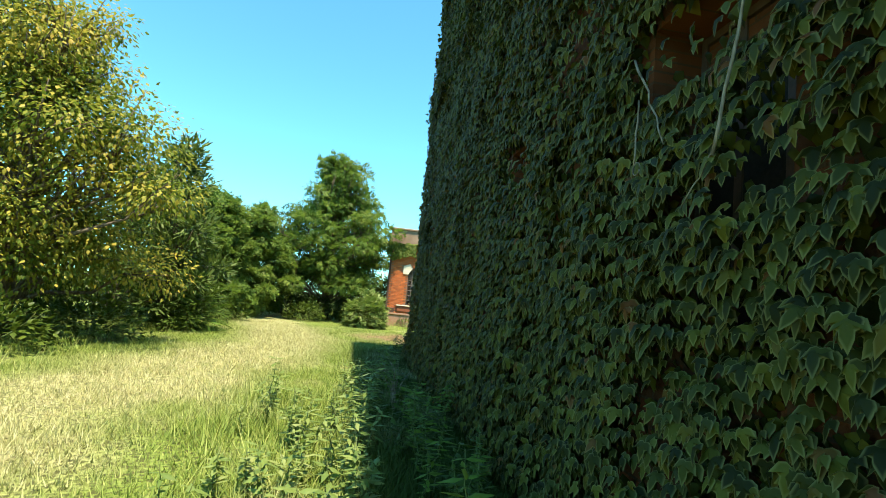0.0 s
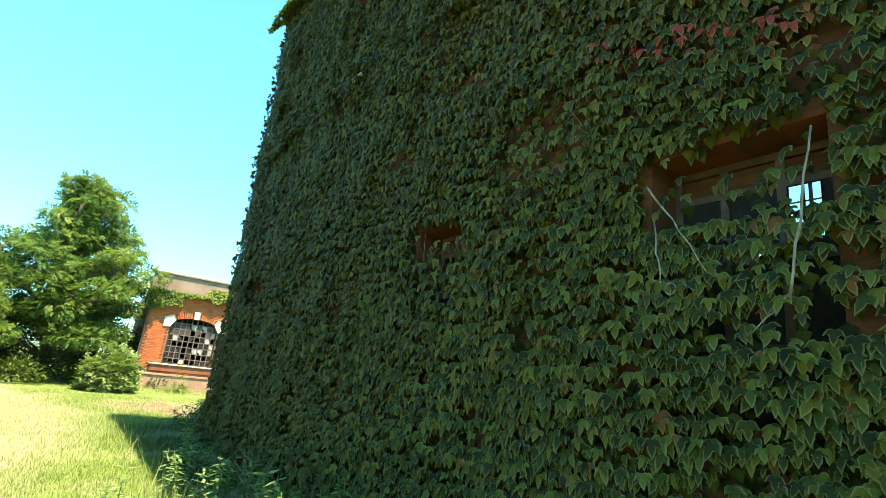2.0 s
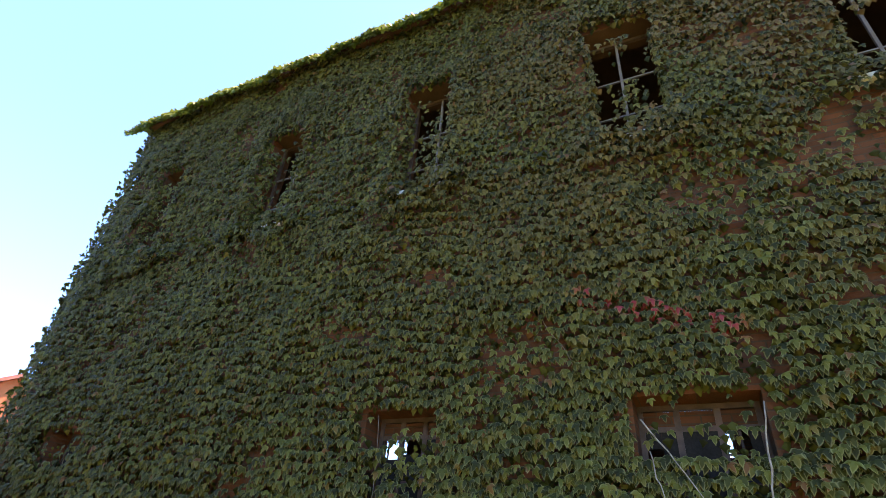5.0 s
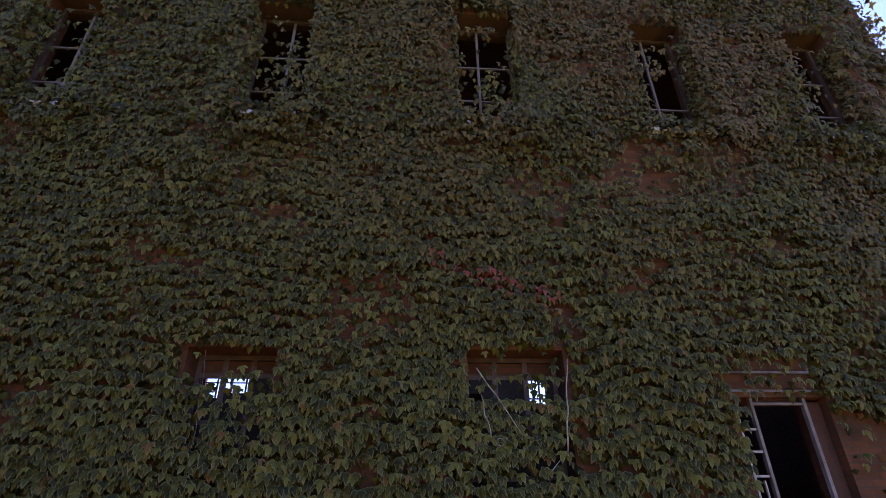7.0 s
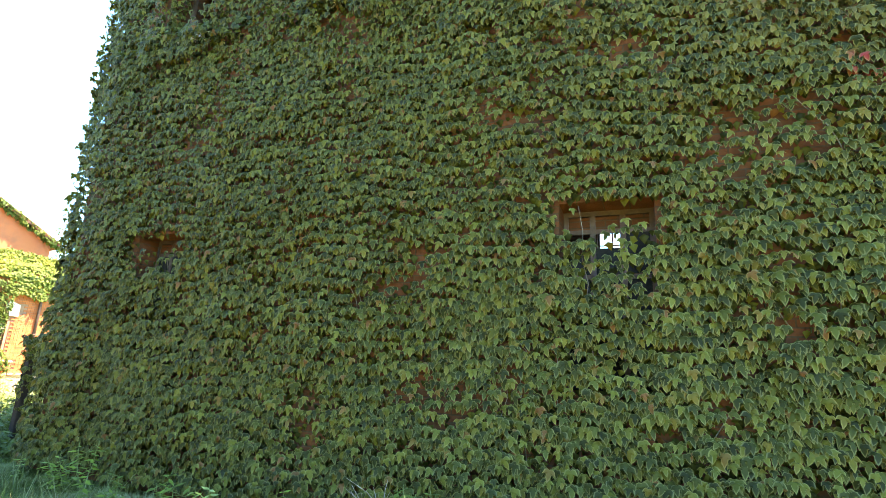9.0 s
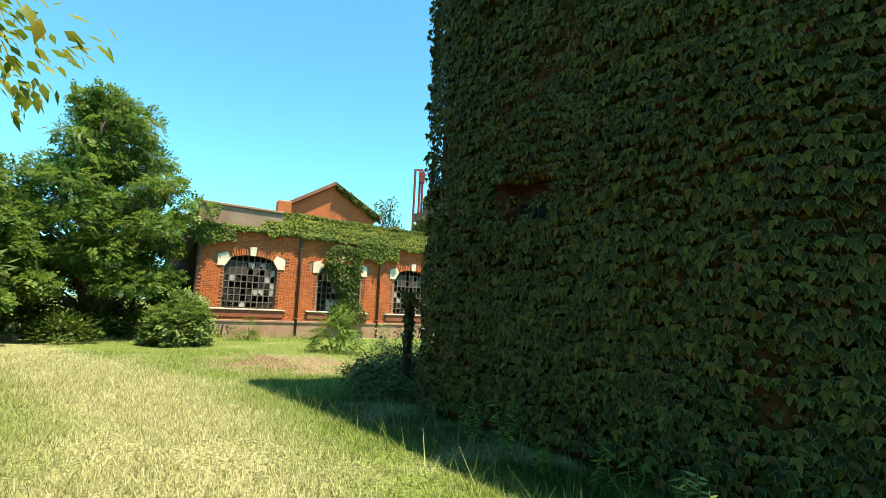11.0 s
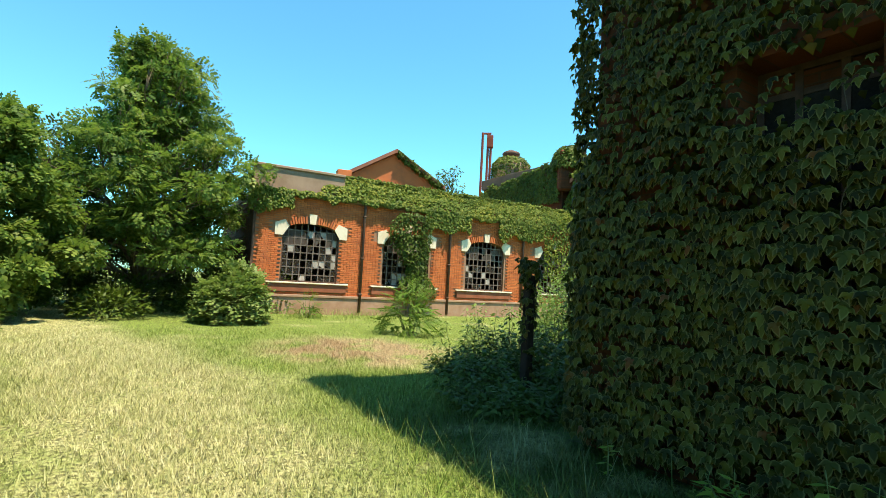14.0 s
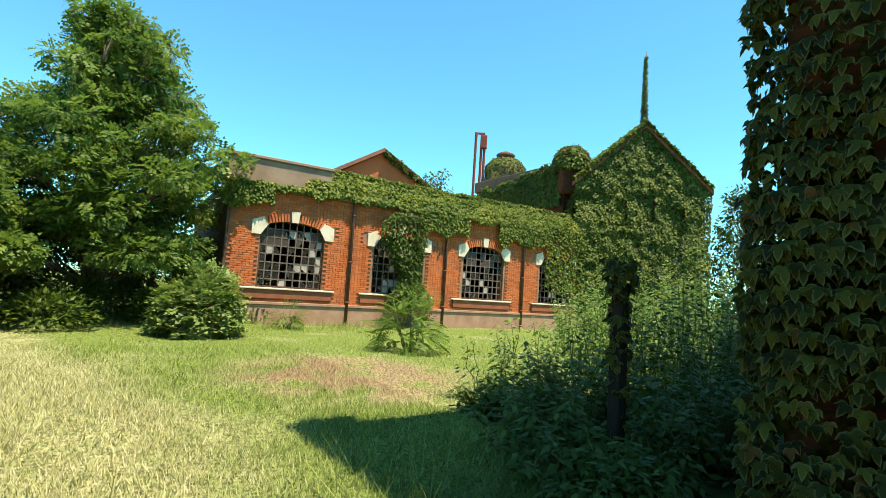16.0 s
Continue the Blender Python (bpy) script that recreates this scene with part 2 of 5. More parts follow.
YELLOWISH = leaf_mat("turning_leaf", [(0.0, (0.07, 0.12, 0.018)), (0.3, (0.19, 0.24, 0.035)), (0.6, (0.44, 0.38, 0.06)), (1.0, (0.58, 0.41, 0.09))], share=0.4, patch=0.5)
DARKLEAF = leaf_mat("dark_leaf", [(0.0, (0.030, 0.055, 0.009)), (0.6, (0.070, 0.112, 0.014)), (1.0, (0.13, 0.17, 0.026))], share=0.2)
PINE = leaf_mat("willow_leaf", [(0.0, (0.045, 0.08, 0.018)), (1.0, (0.14, 0.20, 0.05))], share=0.2)
FRESH = leaf_mat("fresh_leaf", [(0.0, (0.11, 0.20, 0.045)), (0.6, (0.19, 0.30, 0.075)), (1.0, (0.29, 0.38, 0.11))], share=0.4)
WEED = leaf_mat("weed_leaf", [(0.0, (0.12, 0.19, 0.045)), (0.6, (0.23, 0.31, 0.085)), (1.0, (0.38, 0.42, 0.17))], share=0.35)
SUMAC = leaf_mat("sumac_leaf", [(0.0, (0.09, 0.17, 0.025)), (0.6, (0.15, 0.25, 0.035)), (1.0, (0.24, 0.31, 0.05))], share=0.4)


# ---- mesh helpers ----
def link(name, verts, faces, mat, parent=None, label="", smooth=False):
    me = bpy.data.meshes.new(name)
    me.from_pydata([tuple(v) for v in verts], [], [tuple(f) for f in faces])
    me.materials.append(mat)
    if smooth:
        me.polygons.foreach_set("use_smooth", [True] * len(me.polygons))
    me.update()
    ob = new(name, me)
    if parent is not None:
        ob.parent = parent
    if label:
        ob["label"] = label
    return ob


def part(name, bm, mat, parent, label=""):
    me = bpy.data.meshes.new(name)
    bm.to_mesh(me)
    bm.free()
    me.materials.append(mat)
    ob = new(name, me)
    ob.parent = parent
    if label:
        ob["label"] = label
    return ob


def empty(name, m, label, category, group="", kind=""):
    ob = new(name)
    ob.matrix_world = m
    return tagged(ob, label, category, group, kind)


def boxes(items, bevel=0.0):
    """A bmesh of boxes, each (x0, x1, y0, y1, z0, z1)."""
    bm = bmesh.new()
    for x0, x1, y0, y1, z0, z1 in items:
        m = Matrix.Translation(((x0 + x1) / 2, (y0 + y1) / 2, (z0 + z1) / 2)) @ Matrix.Diagonal((x1 - x0, y1 - y0, z1 - z0, 1))
        bmesh.ops.create_cube(bm, size=1, matrix=m)
    if bevel:
        bmesh.ops.bevel(bm, geom=bm.edges[:], offset=bevel, segments=1, affect="EDGES")
    return bm


def tube_data(points, radii, sides=7, verts=None, faces=None):
    """Adds a tapered tube along points to the lists."""
    verts = [] if verts is None else verts
    faces = [] if faces is None else faces
    pts = [Vector(p) for p in points]
    base = len(verts)
    side = None
    for i, p in enumerate(pts):
        d = (pts[min(i + 1, len(pts) - 1)] - pts[max(i - 1, 0)]).normalized()
        if side is None:
            side = d.orthogonal().normalized()
        side = (side - d * side.dot(d)).normalized()
        up = d.cross(side)
        for k in range(sides):
            a = 2 * math.pi * k / sides
            verts.append(p + (side * math.cos(a) + up * math.sin(a)) * radii[i])
    for i in range(len(pts) - 1):
        for k in range(sides):
            a, b = base + i * sides + k, base + i * sides + (k + 1) % sides
            faces.append((a, b, b + sides, a + sides))
    faces.append(tuple(base + k for k in reversed(range(sides))))
    faces.append(tuple(base + (len(pts) - 1) * sides + k for k in range(sides)))
    return verts, faces


def crooked(a, b, n, wob, rnd):
    a, b = Vector(a), Vector(b)
    out = []
    for i in range(n + 1):
        f = i / n
        w = wob * math.sin(math.pi * f) if 0 < i < n else 0
        out.append(a.lerp(b, f) + Vector((rnd.uniform(-w, w), rnd.uniform(-w, w), rnd.uniform(-w, w) * 0.5)))
    return out


# leaf outlines: (x across, y along, z lift), one polygon fan each
def ivy_shape():
    """Three-lobed vine leaf hanging from its stalk: toothed lobes, folded along the midrib, the tip bent down."""
    half = [(0.0, 0.0), (0.22, 0.13), (0.46, 0.04), (0.66, -0.44), (0.40, -0.36), (0.25, -0.46), (0.24, -0.68), (0.0, -1.06)]
    v = [(0.0, -0.26, 0.09)]
    ring = half + [(-x, y) for x, y in half[-2:0:-1]]
    v += [(x, y, -0.26 * abs(x) ** 1.5 - 0.62 * max(0.0, -y - 0.10) ** 1.8) for x, y in ring]
    n = len(ring)
    return np.array(v), [(0, 1 + (i + 1) % n, 1 + i) for i in range(n)]


def small_ivy_shape():
    """The same vine leaf with fewer corners, for the far and inner ones."""
    v = [(0, 0.04, 0.02), (0.52, -0.20, -0.16), (0.0, -0.92, -0.55), (-0.52, -0.20, -0.16), (0, -0.28, 0.15)]
    return np.array(v), [(4, 1, 0), (4, 2, 1), (4, 3, 2), (4, 0, 3)]


def oval_shape(w=0.28):
    v = [(0, 0, 0), (w, -0.35, -0.05), (0, -1.0, -0.12), (-w, -0.35, -0.05), (0, -0.4, 0.03)]
    return np.array(v), [(4, 1, 0), (4, 2, 1), (4, 3, 2), (4, 0, 3)]


def pinnate_shape(pairs=4, w=0.17, ll=0.36):
    """A feathered leaf: pairs of narrow leaflets along a drooping midrib, and one at the tip."""
    v, f = [], []
    for i in range(pairs + 1):
        y = -(0.10 + 0.80 * i / pairs)
        z = -0.25 * y * y
        for s in ((-1, 1) if i < pairs else (0,)):
            o = len(v)
            if s:
                v += [(0, y + 0.02, z), (s * ll * 0.55, y + w * 0.45 - 0.05, z + 0.01), (s * ll, y - 0.12, z - 0.06), (s * ll * 0.4, y - w * 0.6, z - 0.02)]
                f.append((o, o + 1, o + 2) if i % 2 else (o, o + 2, o + 3))
                if pairs != 4:
                    f[-1] = (o, o + 1, o + 2, o + 3)
            else:
                v += [(w * 0.5, y - ll * 0.2, z - 0.02), (0, y - ll * 0.8, z - 0.08), (-w * 0.5, y - ll * 0.2, z - 0.02)]
                f.append((o, o + 1, o + 2))
    return np.array(v), f


def frames_from(axis_y, axis_z):
    """Rotation matrices with y along axis_y and z near axis_z, for many at once."""
    y = axis_y / np.linalg.norm(axis_y, axis=1)[:, None]
    x = np.cross(y, axis_z)
    x /= np.linalg.norm(x, axis=1)[:, None] + 1e-9
    z = np.cross(x, y)
    return np.stack([x, y, z], axis=2)


def scatter(name, shape, places, rots, sizes, mat, parent=None, label="", smooth=False):
    """Many copies of one small shape, joined in one mesh."""
    v, f = shape
    n, k = len(places), len(v)
    allv = np.einsum("nij,kj->nki", rots, v) * sizes[:, None, None] + places[:, None, :]
    me = bpy.data.meshes.new(name)
    loops = np.concatenate([np.array(q) for q in f])
    counts = np.array([len(q) for q in f])
    nl = len(loops)
    me.vertices.add(n * k)
    me.vertices.foreach_set("co", allv.astype(np.float32).ravel())
    me.loops.add(n * nl)
    me.loops.foreach_set("vertex_index", (loops[None, :] + (np.arange(n) * k)[:, None]).astype(np.int32).ravel())
    me.polygons.add(n * len(f))
    starts = np.concatenate([[0], np.cumsum(counts)[:-1]])
    me.polygons.foreach_set("loop_start", (starts[None, :] + (np.arange(n) * nl)[:, None]).astype(np.int32).ravel())
    me.update(calc_edges=True)
    me.validate()
    if smooth:
        me.polygons.foreach_set("use_smooth", [True] * len(me.polygons))
    # Mask for the highlight painted on the leaf outline: 0 centre, 1 edge.
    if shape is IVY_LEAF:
        rim = me.attributes.new("edge_highlight", "FLOAT", "POINT")
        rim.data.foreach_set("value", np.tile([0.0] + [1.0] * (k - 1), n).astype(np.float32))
    me.materials.append(mat)
    ob = new(name, me)
    if parent is not None:
        ob.parent = parent
    if label:
        ob["label"] = label
    return ob


def hang(n, out, droop=0.82, spread=0.34, tilt=0.55):
    """Frames for leaves on a surface facing out: tips down, faces turned out and up."""
    down = np.array([0, 0, -1.0]) * droop + np.array(out) * tilt
    y = -(down[None] + N.normal(0, spread, (n, 3)) * np.array([1.0, 0.7, 0.7]))
    z = np.array(out)[None] * 0.8 + np.array([0, 0, 1.0])[None] + N.normal(0, spread, (n, 3)) * np.array([1.0, 0.5, 0.5])
    return frames_from(y, z)


IVY_LEAF, OVAL, PINNATE = ivy_shape(), oval_shape(), pinnate_shape(3, 0.36, 0.50)
IVY_FAR = small_ivy_shape()
FERN = pinnate_shape(9, 0.07, 0.26)
LANCE = oval_shape(0.14)
WEEDLEAF = oval_shape(0.19)


# ---- the ground ----
def build_ground():
    rings = [-400, -150, -80, -50, -35] + [x * 1.0 for x in range(-26, 27)] + [35, 50, 80, 150, 400]
    verts, faces = [], []
    for y in rings:
        for x in rings:
            far = max(abs(x), abs(y))
            h = 0.05 * noise.noise((x * 0.25, y * 0.25, 0)) if far < 24 else 0.0
            h -= 0.05
            h += 0.012 * max(0.0, far - 60) * (1 if far < 200 else 0)
            verts.append((x - 2, y, h if far < 60 else -0.05))
    n = len(rings)
    for j in range(n - 1):
        for i in range(n - 1):
            faces.append((j * n + i, j * n + i + 1, (j + 1) * n + i + 1, (j + 1) * n + i))
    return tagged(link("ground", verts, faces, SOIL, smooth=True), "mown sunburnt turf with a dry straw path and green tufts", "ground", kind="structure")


build_ground()

# ---- the overgrown brick building ----
LONG, TALL, DEEP, THICK = 17.6, 10.65, 10.0, 0.5
UPPER = [(c - 0.5, c + 0.5, 6.4, 8.7) for c in (2.0, 5.05, 8.05, 11.0, 13.72, 16.2)]
LOWER = [(1.7, 2.6, 1.4, 3.25), (7.7, 8.6, 1.4, 3.25), (10.58, 11.62, 1.4, 3.25)]
DOOR = (13.40, 14.45, 0.0, 2.76)
FRONT = UPPER + LOWER + [DOOR]
BACK = [(c - 0.8, c + 0.8, 4.6, 8.4) for c in (2.0, 5.05, 8.05, 11.0, 13.72, 16.2)]


def wall_boxes(x0, x1, z0, z1, holes, y0, y1):
    """Boxes that fill a wall but for its holes."""
    xs = sorted({x0, x1, *[h[0] for h in holes], *[h[1] for h in holes]})
    out = []
    for a, b in zip(xs, xs[1:]):
        mid = (a + b) / 2
        cut = sorted((h[2], h[3]) for h in holes if h[0] < mid < h[1])
        z = z0
        for lo, hi in cut:
            if lo > z + 1e-6:
                out.append((a, b, y0, y1, z, lo))
            z = hi
        if z < z1 - 1e-6:
            out.append((a, b, y0, y1, z, z1))
    return out


def pierced(x0, x1, z0, z1, holes, y0, y1):
    """One closed mesh of a wall with openings cut through it."""
    xs = sorted({x0, x1, *[h[0] for h in holes], *[h[1] for h in holes]})
    zs = sorted({z0, z1, *[h[2] for h in holes if h[2] > z0], *[h[3] for h in holes]})
    solid = lambda i, j: 0 <= i < len(xs) - 1 and 0 <= j < len(zs) - 1 and not any(h[0] < (xs[i] + xs[i + 1]) / 2 < h[1] and h[2] < (zs[j] + zs[j + 1]) / 2 < h[3] for h in holes)
    bm = bmesh.new()
    cache = {}

    def at(i, y, j):
        key = (i, y, j)
        if key not in cache:
            cache[key] = bm.verts.new((xs[i], y, zs[j]))
        return cache[key]

    for i in range(len(xs) - 1):
        for j in range(len(zs) - 1):
            if not solid(i, j):
                continue
            bm.faces.new((at(i, y0, j), at(i + 1, y0, j), at(i + 1, y0, j + 1), at(i, y0, j + 1)))
            bm.faces.new((at(i, y1, j), at(i, y1, j + 1), at(i + 1, y1, j + 1), at(i + 1, y1, j)))
            if not solid(i - 1, j):
                bm.faces.new((at(i, y0, j), at(i, y0, j + 1), at(i, y1, j + 1), at(i, y1, j)))
            if not solid(i + 1, j):
                bm.faces.new((at(i + 1, y0, j), at(i + 1, y1, j), at(i + 1, y1, j + 1), at(i + 1, y0, j + 1)))
            if not solid(i, j - 1):
                bm.faces.new((at(i, y0, j), at(i, y1, j), at(i + 1, y1, j), at(i + 1, y0, j)))
            if not solid(i, j + 1):
                bm.faces.new((at(i, y0, j + 1), at(i + 1, y0, j + 1), at(i + 1, y1, j + 1), at(i, y1, j + 1)))
    return bm


def welded(name, x0, x1, z0, z1, holes, y0, y1, label=""):
    return part(name, pierced(x0, x1, z0, z1, holes, y0, y1), OLD, house, label)


house = empty("brick_building", pose(0, 0, 0), "tall brick building smothered in green climbing vine", "building")
welded("front_wall", 0.35, LONG, -0.3, TALL, FRONT, 0, THICK, "dark red brick wall under vine")
welded("back_wall", 0.35, LONG, -0.3, TALL, BACK, DEEP - THICK, DEEP)
part("side_wall", boxes([(0.35, THICK + 0.35, THICK, DEEP - THICK, -0.3, TALL)]), OLD, house)
part("side_wall", boxes([(LONG - THICK, LONG, THICK, DEEP - THICK, -0.3, TALL)]), OLD, house)
part("floor_slab", boxes([(THICK, LONG - THICK, THICK, DEEP - THICK, -0.25, -0.02)]), DARKROOM, house)


def hip_roof():
    bm = bmesh.new()
    o = 0.12
    lo = [bm.verts.new(p) for p in ((-o, -o, TALL), (LONG + o, -o, TALL), (LONG + o, DEEP + o, TALL), (-o, DEEP + o, TALL))]
    hi = [bm.verts.new((p.co.x, p.co.y, TALL + 0.12)) for p in lo]
    r = [bm.verts.new((5, DEEP / 2, TALL + 1.7)), bm.verts.new((LONG - 5, DEEP / 2, TALL + 1.7))]
    bm.faces.new(lo[::-1])
    for i in range(4):
        bm.faces.new((lo[i], lo[(i + 1) % 4], hi[(i + 1) % 4], hi[i]))
    bm.faces.new((hi[0], hi[1], r[1], r[0]))
    bm.faces.new((hi[1], hi[2], r[1]))
    bm.faces.new((hi[2], hi[3], r[0], r[1]))
    bm.faces.new((hi[3], hi[0], r[0]))
    return bm


part("roof", hip_roof(), OLD, house, "low hipped tile roof with a vine-grown eave")

for i, (x0, x1, z0, z1) in enumerate(UPPER):
    rr = random.Random(40 + i)
    y = 0.30
    win = part("window", boxes([(x0, x0 + 0.05, y, y + 0.05, z0, z1), (x1 - 0.05, x1, y, y + 0.05, z0, z1), (x0 + 0.05, x1 - 0.05, y, y + 0.05, z1 - 0.05, z1)]), IRON, house, "rusted iron window frame with its glass gone")
    m = x0 + 0.5 + rr.uniform(-0.05, 0.05)
    part("mullion", boxes([(m - 0.018, m + 0.018, y + 0.003, y + 0.04, z0, z1 - 0.05)]), GREYIRON, win)
    for z in (z0 + 0.75, z0 + 1.45):
        if rr.random() < 0.75:
            part("glazing_bar", boxes([(x0 + 0.05, x1 - 0.05, y + 0.006, y + 0.034, z - 0.012, z + 0.012)]), GREYIRON, win)
    part("window_sill", boxes([(x0 + 0.004, x1 - 0.004, -0.10, 0.28, z0 - 0.055, z0 + 0.03)], 0.01), STONE, house, "stone sill under the vine")
for i, (x0, x1, z0, z1) in enumerate(LOWER):
    y = 0.32
    win = part("window", boxes([(x0, x0 + 0.05, y, y + 0.05, z0, z1), (x1 - 0.05, x1, y, y + 0.05, z0, z1), (x0 + 0.05, x1 - 0.05, y, y + 0.05, z1 - 0.05, z1)]), IRON, house, "broken iron window frame")
    for f in (0.33, 0.66):
        m = x0 + (x1 - x0) * f
        part("mullion", boxes([(m - 0.028, m + 0.028, y + 0.003, y + 0.04, z0, z1 - 0.05)]), IRON, win)
    rr = random.Random(90 + i)
    # Boards are added here to shut out the bright far windows.
    for k in range(3):
        for lo, hi in ((1.42, 1.98), (2.02, 2.53), (2.57, 3.01), (3.05, 3.19)):
            a, b = x0 + 0.05 + (x1 - x0 - 0.1) * k / 3 + 0.02, x0 + 0.05 + (x1 - x0 - 0.1) * (k + 1) / 3 - 0.02
            if (i, k) not in ((1, 0), (1, 1), (2, 0), (2, 2)) or lo > 3 or hi < 2.6:
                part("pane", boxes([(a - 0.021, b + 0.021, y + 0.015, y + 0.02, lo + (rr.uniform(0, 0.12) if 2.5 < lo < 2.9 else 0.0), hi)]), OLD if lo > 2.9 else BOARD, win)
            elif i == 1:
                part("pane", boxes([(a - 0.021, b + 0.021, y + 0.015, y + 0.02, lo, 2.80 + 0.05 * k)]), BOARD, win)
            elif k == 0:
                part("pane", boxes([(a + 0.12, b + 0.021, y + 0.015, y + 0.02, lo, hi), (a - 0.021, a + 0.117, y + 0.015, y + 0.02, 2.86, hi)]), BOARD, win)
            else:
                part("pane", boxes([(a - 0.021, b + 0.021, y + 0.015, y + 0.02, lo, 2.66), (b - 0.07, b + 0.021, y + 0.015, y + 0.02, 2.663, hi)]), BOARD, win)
                part("glazing_bar", boxes([((a + b) / 2 - 0.01, (a + b) / 2 + 0.01, y + 0.022, y + 0.03, 2.60, hi), (a, b, y + 0.032, y + 0.04, 2.80, 2.815)]), IRON, win)
    for z in (2.0, 2.55, 3.03):
        part("glazing_bar", boxes([(x0 + 0.05, x1 - 0.05, y + 0.006, y + 0.034, z - 0.024, z + 0.024)]), IRON, win)
for i, (x0, x1, z0, z1) in enumerate(BACK):
    y = DEEP - 0.3
    win = part("window", boxes([(x0, x0 + 0.06, y, y + 0.06, z0, z1), (x1 - 0.06, x1, y, y + 0.06, z0, z1)]), IRON, house)
    for f in (0.25, 0.5, 0.75):
        m = x0 + (x1 - x0) * f
        part("mullion", boxes([(m - 0.02, m + 0.02, y, y + 0.05, z0, z1)]), IRON, win)
    for k in range(1, 6):
        z = z0 + (z1 - z0) * k / 6
        part("glazing_bar", boxes([(x0 + 0.06, x1 - 0.06, y + 0.01, y + 0.04, z - 0.015, z + 0.015)]), IRON, win)
x0, x1, z0, z1 = DOOR
door = part("door", boxes([(13.605, 13.635, 0.03, 0.08, z0, z1), (14.20, 14.235, 0.03, 0.08, z0, z1), (13.638, 14.197, 0.035, 0.075, 2.685, 2.71)]), GREYIRON, house, "open doorway with a thin bent metal frame")
part("sidelight_frame", boxes([(13.43, 13.45, 0.04, 0.075, z0, 2.62), (13.53, 13.545, 0.045, 0.07, z0, 1.95)]), PALEIRON, door, "narrow pale iron sidelight with its glass gone")
for z in (0.6, 1.05, 1.42, 1.72, 1.99, 2.22, 2.44):
    part("glazing_bar", boxes([(13.452 if z != 1.99 else 13.38, 13.603, 0.048, 0.072, z - 0.011, z + 0.011)]), PALEIRON, door)
part("door_leaf", boxes([(14.238, 14.44, 0.10, 0.15, z0 + 0.02, z1 - 0.03)], 0.006), BROWN, door, "rust-brown door leaf folded against its jamb")
part("transom_plate", boxes([(13.64, 14.195, 0.09, 0.11, 2.715, z1)]), BROWN, door)
for z in (2.82, 3.02):
    part("lintel_bar", boxes([(x0 - 0.1, x1 + 0.05, -0.03, 0.0, z - 0.012, z + 0.012)]), GREYIRON, house)
part("downpipe", boxes([(15.02, 15.07, -0.07, -0.02, 0.1, 2.3)], 0.01), PALEIRON, house, "thin pale pipe end")

# ---- vine on that building ----
vine = empty("climbing_vine", pose(0, 0, 0), "dense green climbing vine with three-lobed leaves covering the wall", "climbing plant")


def covered(x, z):
    """Chance that a leaf grows at that place of the front wall."""
    p = 1.0
    for k, (a, b, lo, hi) in enumerate(UPPER):
        if a + 0.05 < x < b - 0.07 and lo + 0.02 < z < hi - 0.02:
            f = (z - lo) / (hi - lo)
            p = (0.0 if f > 0.80 else 1.0) * (0.18, 0.14, 0.20, 0.24, 0.14, 0.08)[k] * (1.3 - f) * (1.6 if noise.noise((x * 3, z * 1.5, k)) > 0.05 else 0.25)
    for k, (a, b, lo, hi) in enumerate(LOWER):
        edge = 2.72 + 0.10 * noise.noise((x * 5, k, 2.0)) + (0.12 if k == 1 and x < 8.05 else 0.0)
        if a - 0.04 < x < b + 0.06 and edge < z < hi + 0.02 + 0.08 * noise.noise((x * 4, k, 7.0)):
            p = 0.14 if z < 3.0 else 0.03
    if 13.36 < x < 14.45 and z < 2.74:
        p = 0.0
    if 13.3 < x < 14.35 and 2.74 <= z < 3.2:
        p = 0.14
    if 14.4 <= x < 15.7 + 0.2 * noise.noise((z, 3, 1)) and z < 2.65 - 0.25 * (x - 14.4):
        p = 0.03
    thin = noise.noise((x * 0.9, z * 1.2, 4.0)) + 0.5 * noise.noise((x * 2.7, z * 3.1, 9.0))
    if thin > 0.40:
        p *= 0.35
    if ((x - 13.6) / 1.1) ** 2 + ((z - 5.85) / 0.6) ** 2 < 1 + 0.5 * noise.noise((x * 2, z * 2, 8.0)):
        p *= 0.4
    if x > 12 and z > 4.5 and noise.noise((x * 0.5, z * 0.6, 21.0)) > 0.15:
        p *= 0.62
    if x > 11.9 and z < 2.5 and noise.noise((x * 2.2, z * 2.0, 41.0)) > 0.2:
        p *= 0.6
    if x > 10 and z < 2.2 and noise.noise((x * 1.4, z * 1.6, 31.0)) > 0.28:
        p *= 0.35
    return p


def thickness(x, z):
    t = (0.12 if z < 6.33 else 0.10) + 0.09 * (noise.noise((x * 0.8, z * 0.8, 0.0)) + 0.6 * noise.noise((x * 2.1, z * 1.7, 5.0)) + 0.5)
    for a, b, lo, hi in UPPER:
        if a - 0.2 < x < b + 0.2 and lo - 0.45 < z < lo + 0.03:
            t += 0.12
        side = min(abs(x - a), abs(x - b))
        if side < 0.35 and lo - 0.2 < z < hi + 0.25:
            t += 0.10 * (1 - side / 0.35)
    t += 0.05 * abs(noise.noise((x * 3.2, z * 0.7, 13.0)))
    if z < 1.2:
        t += 0.10 * (1.2 - z)
    return max(t, 0.05)


def end_of_vine(z):
    """Where the vine on the front turns the corner: it bulges out further high up."""
    f = min(1.0, max(0.0, (z - 3.0) / 4.0))
    return 0.15 - 0.18 * f


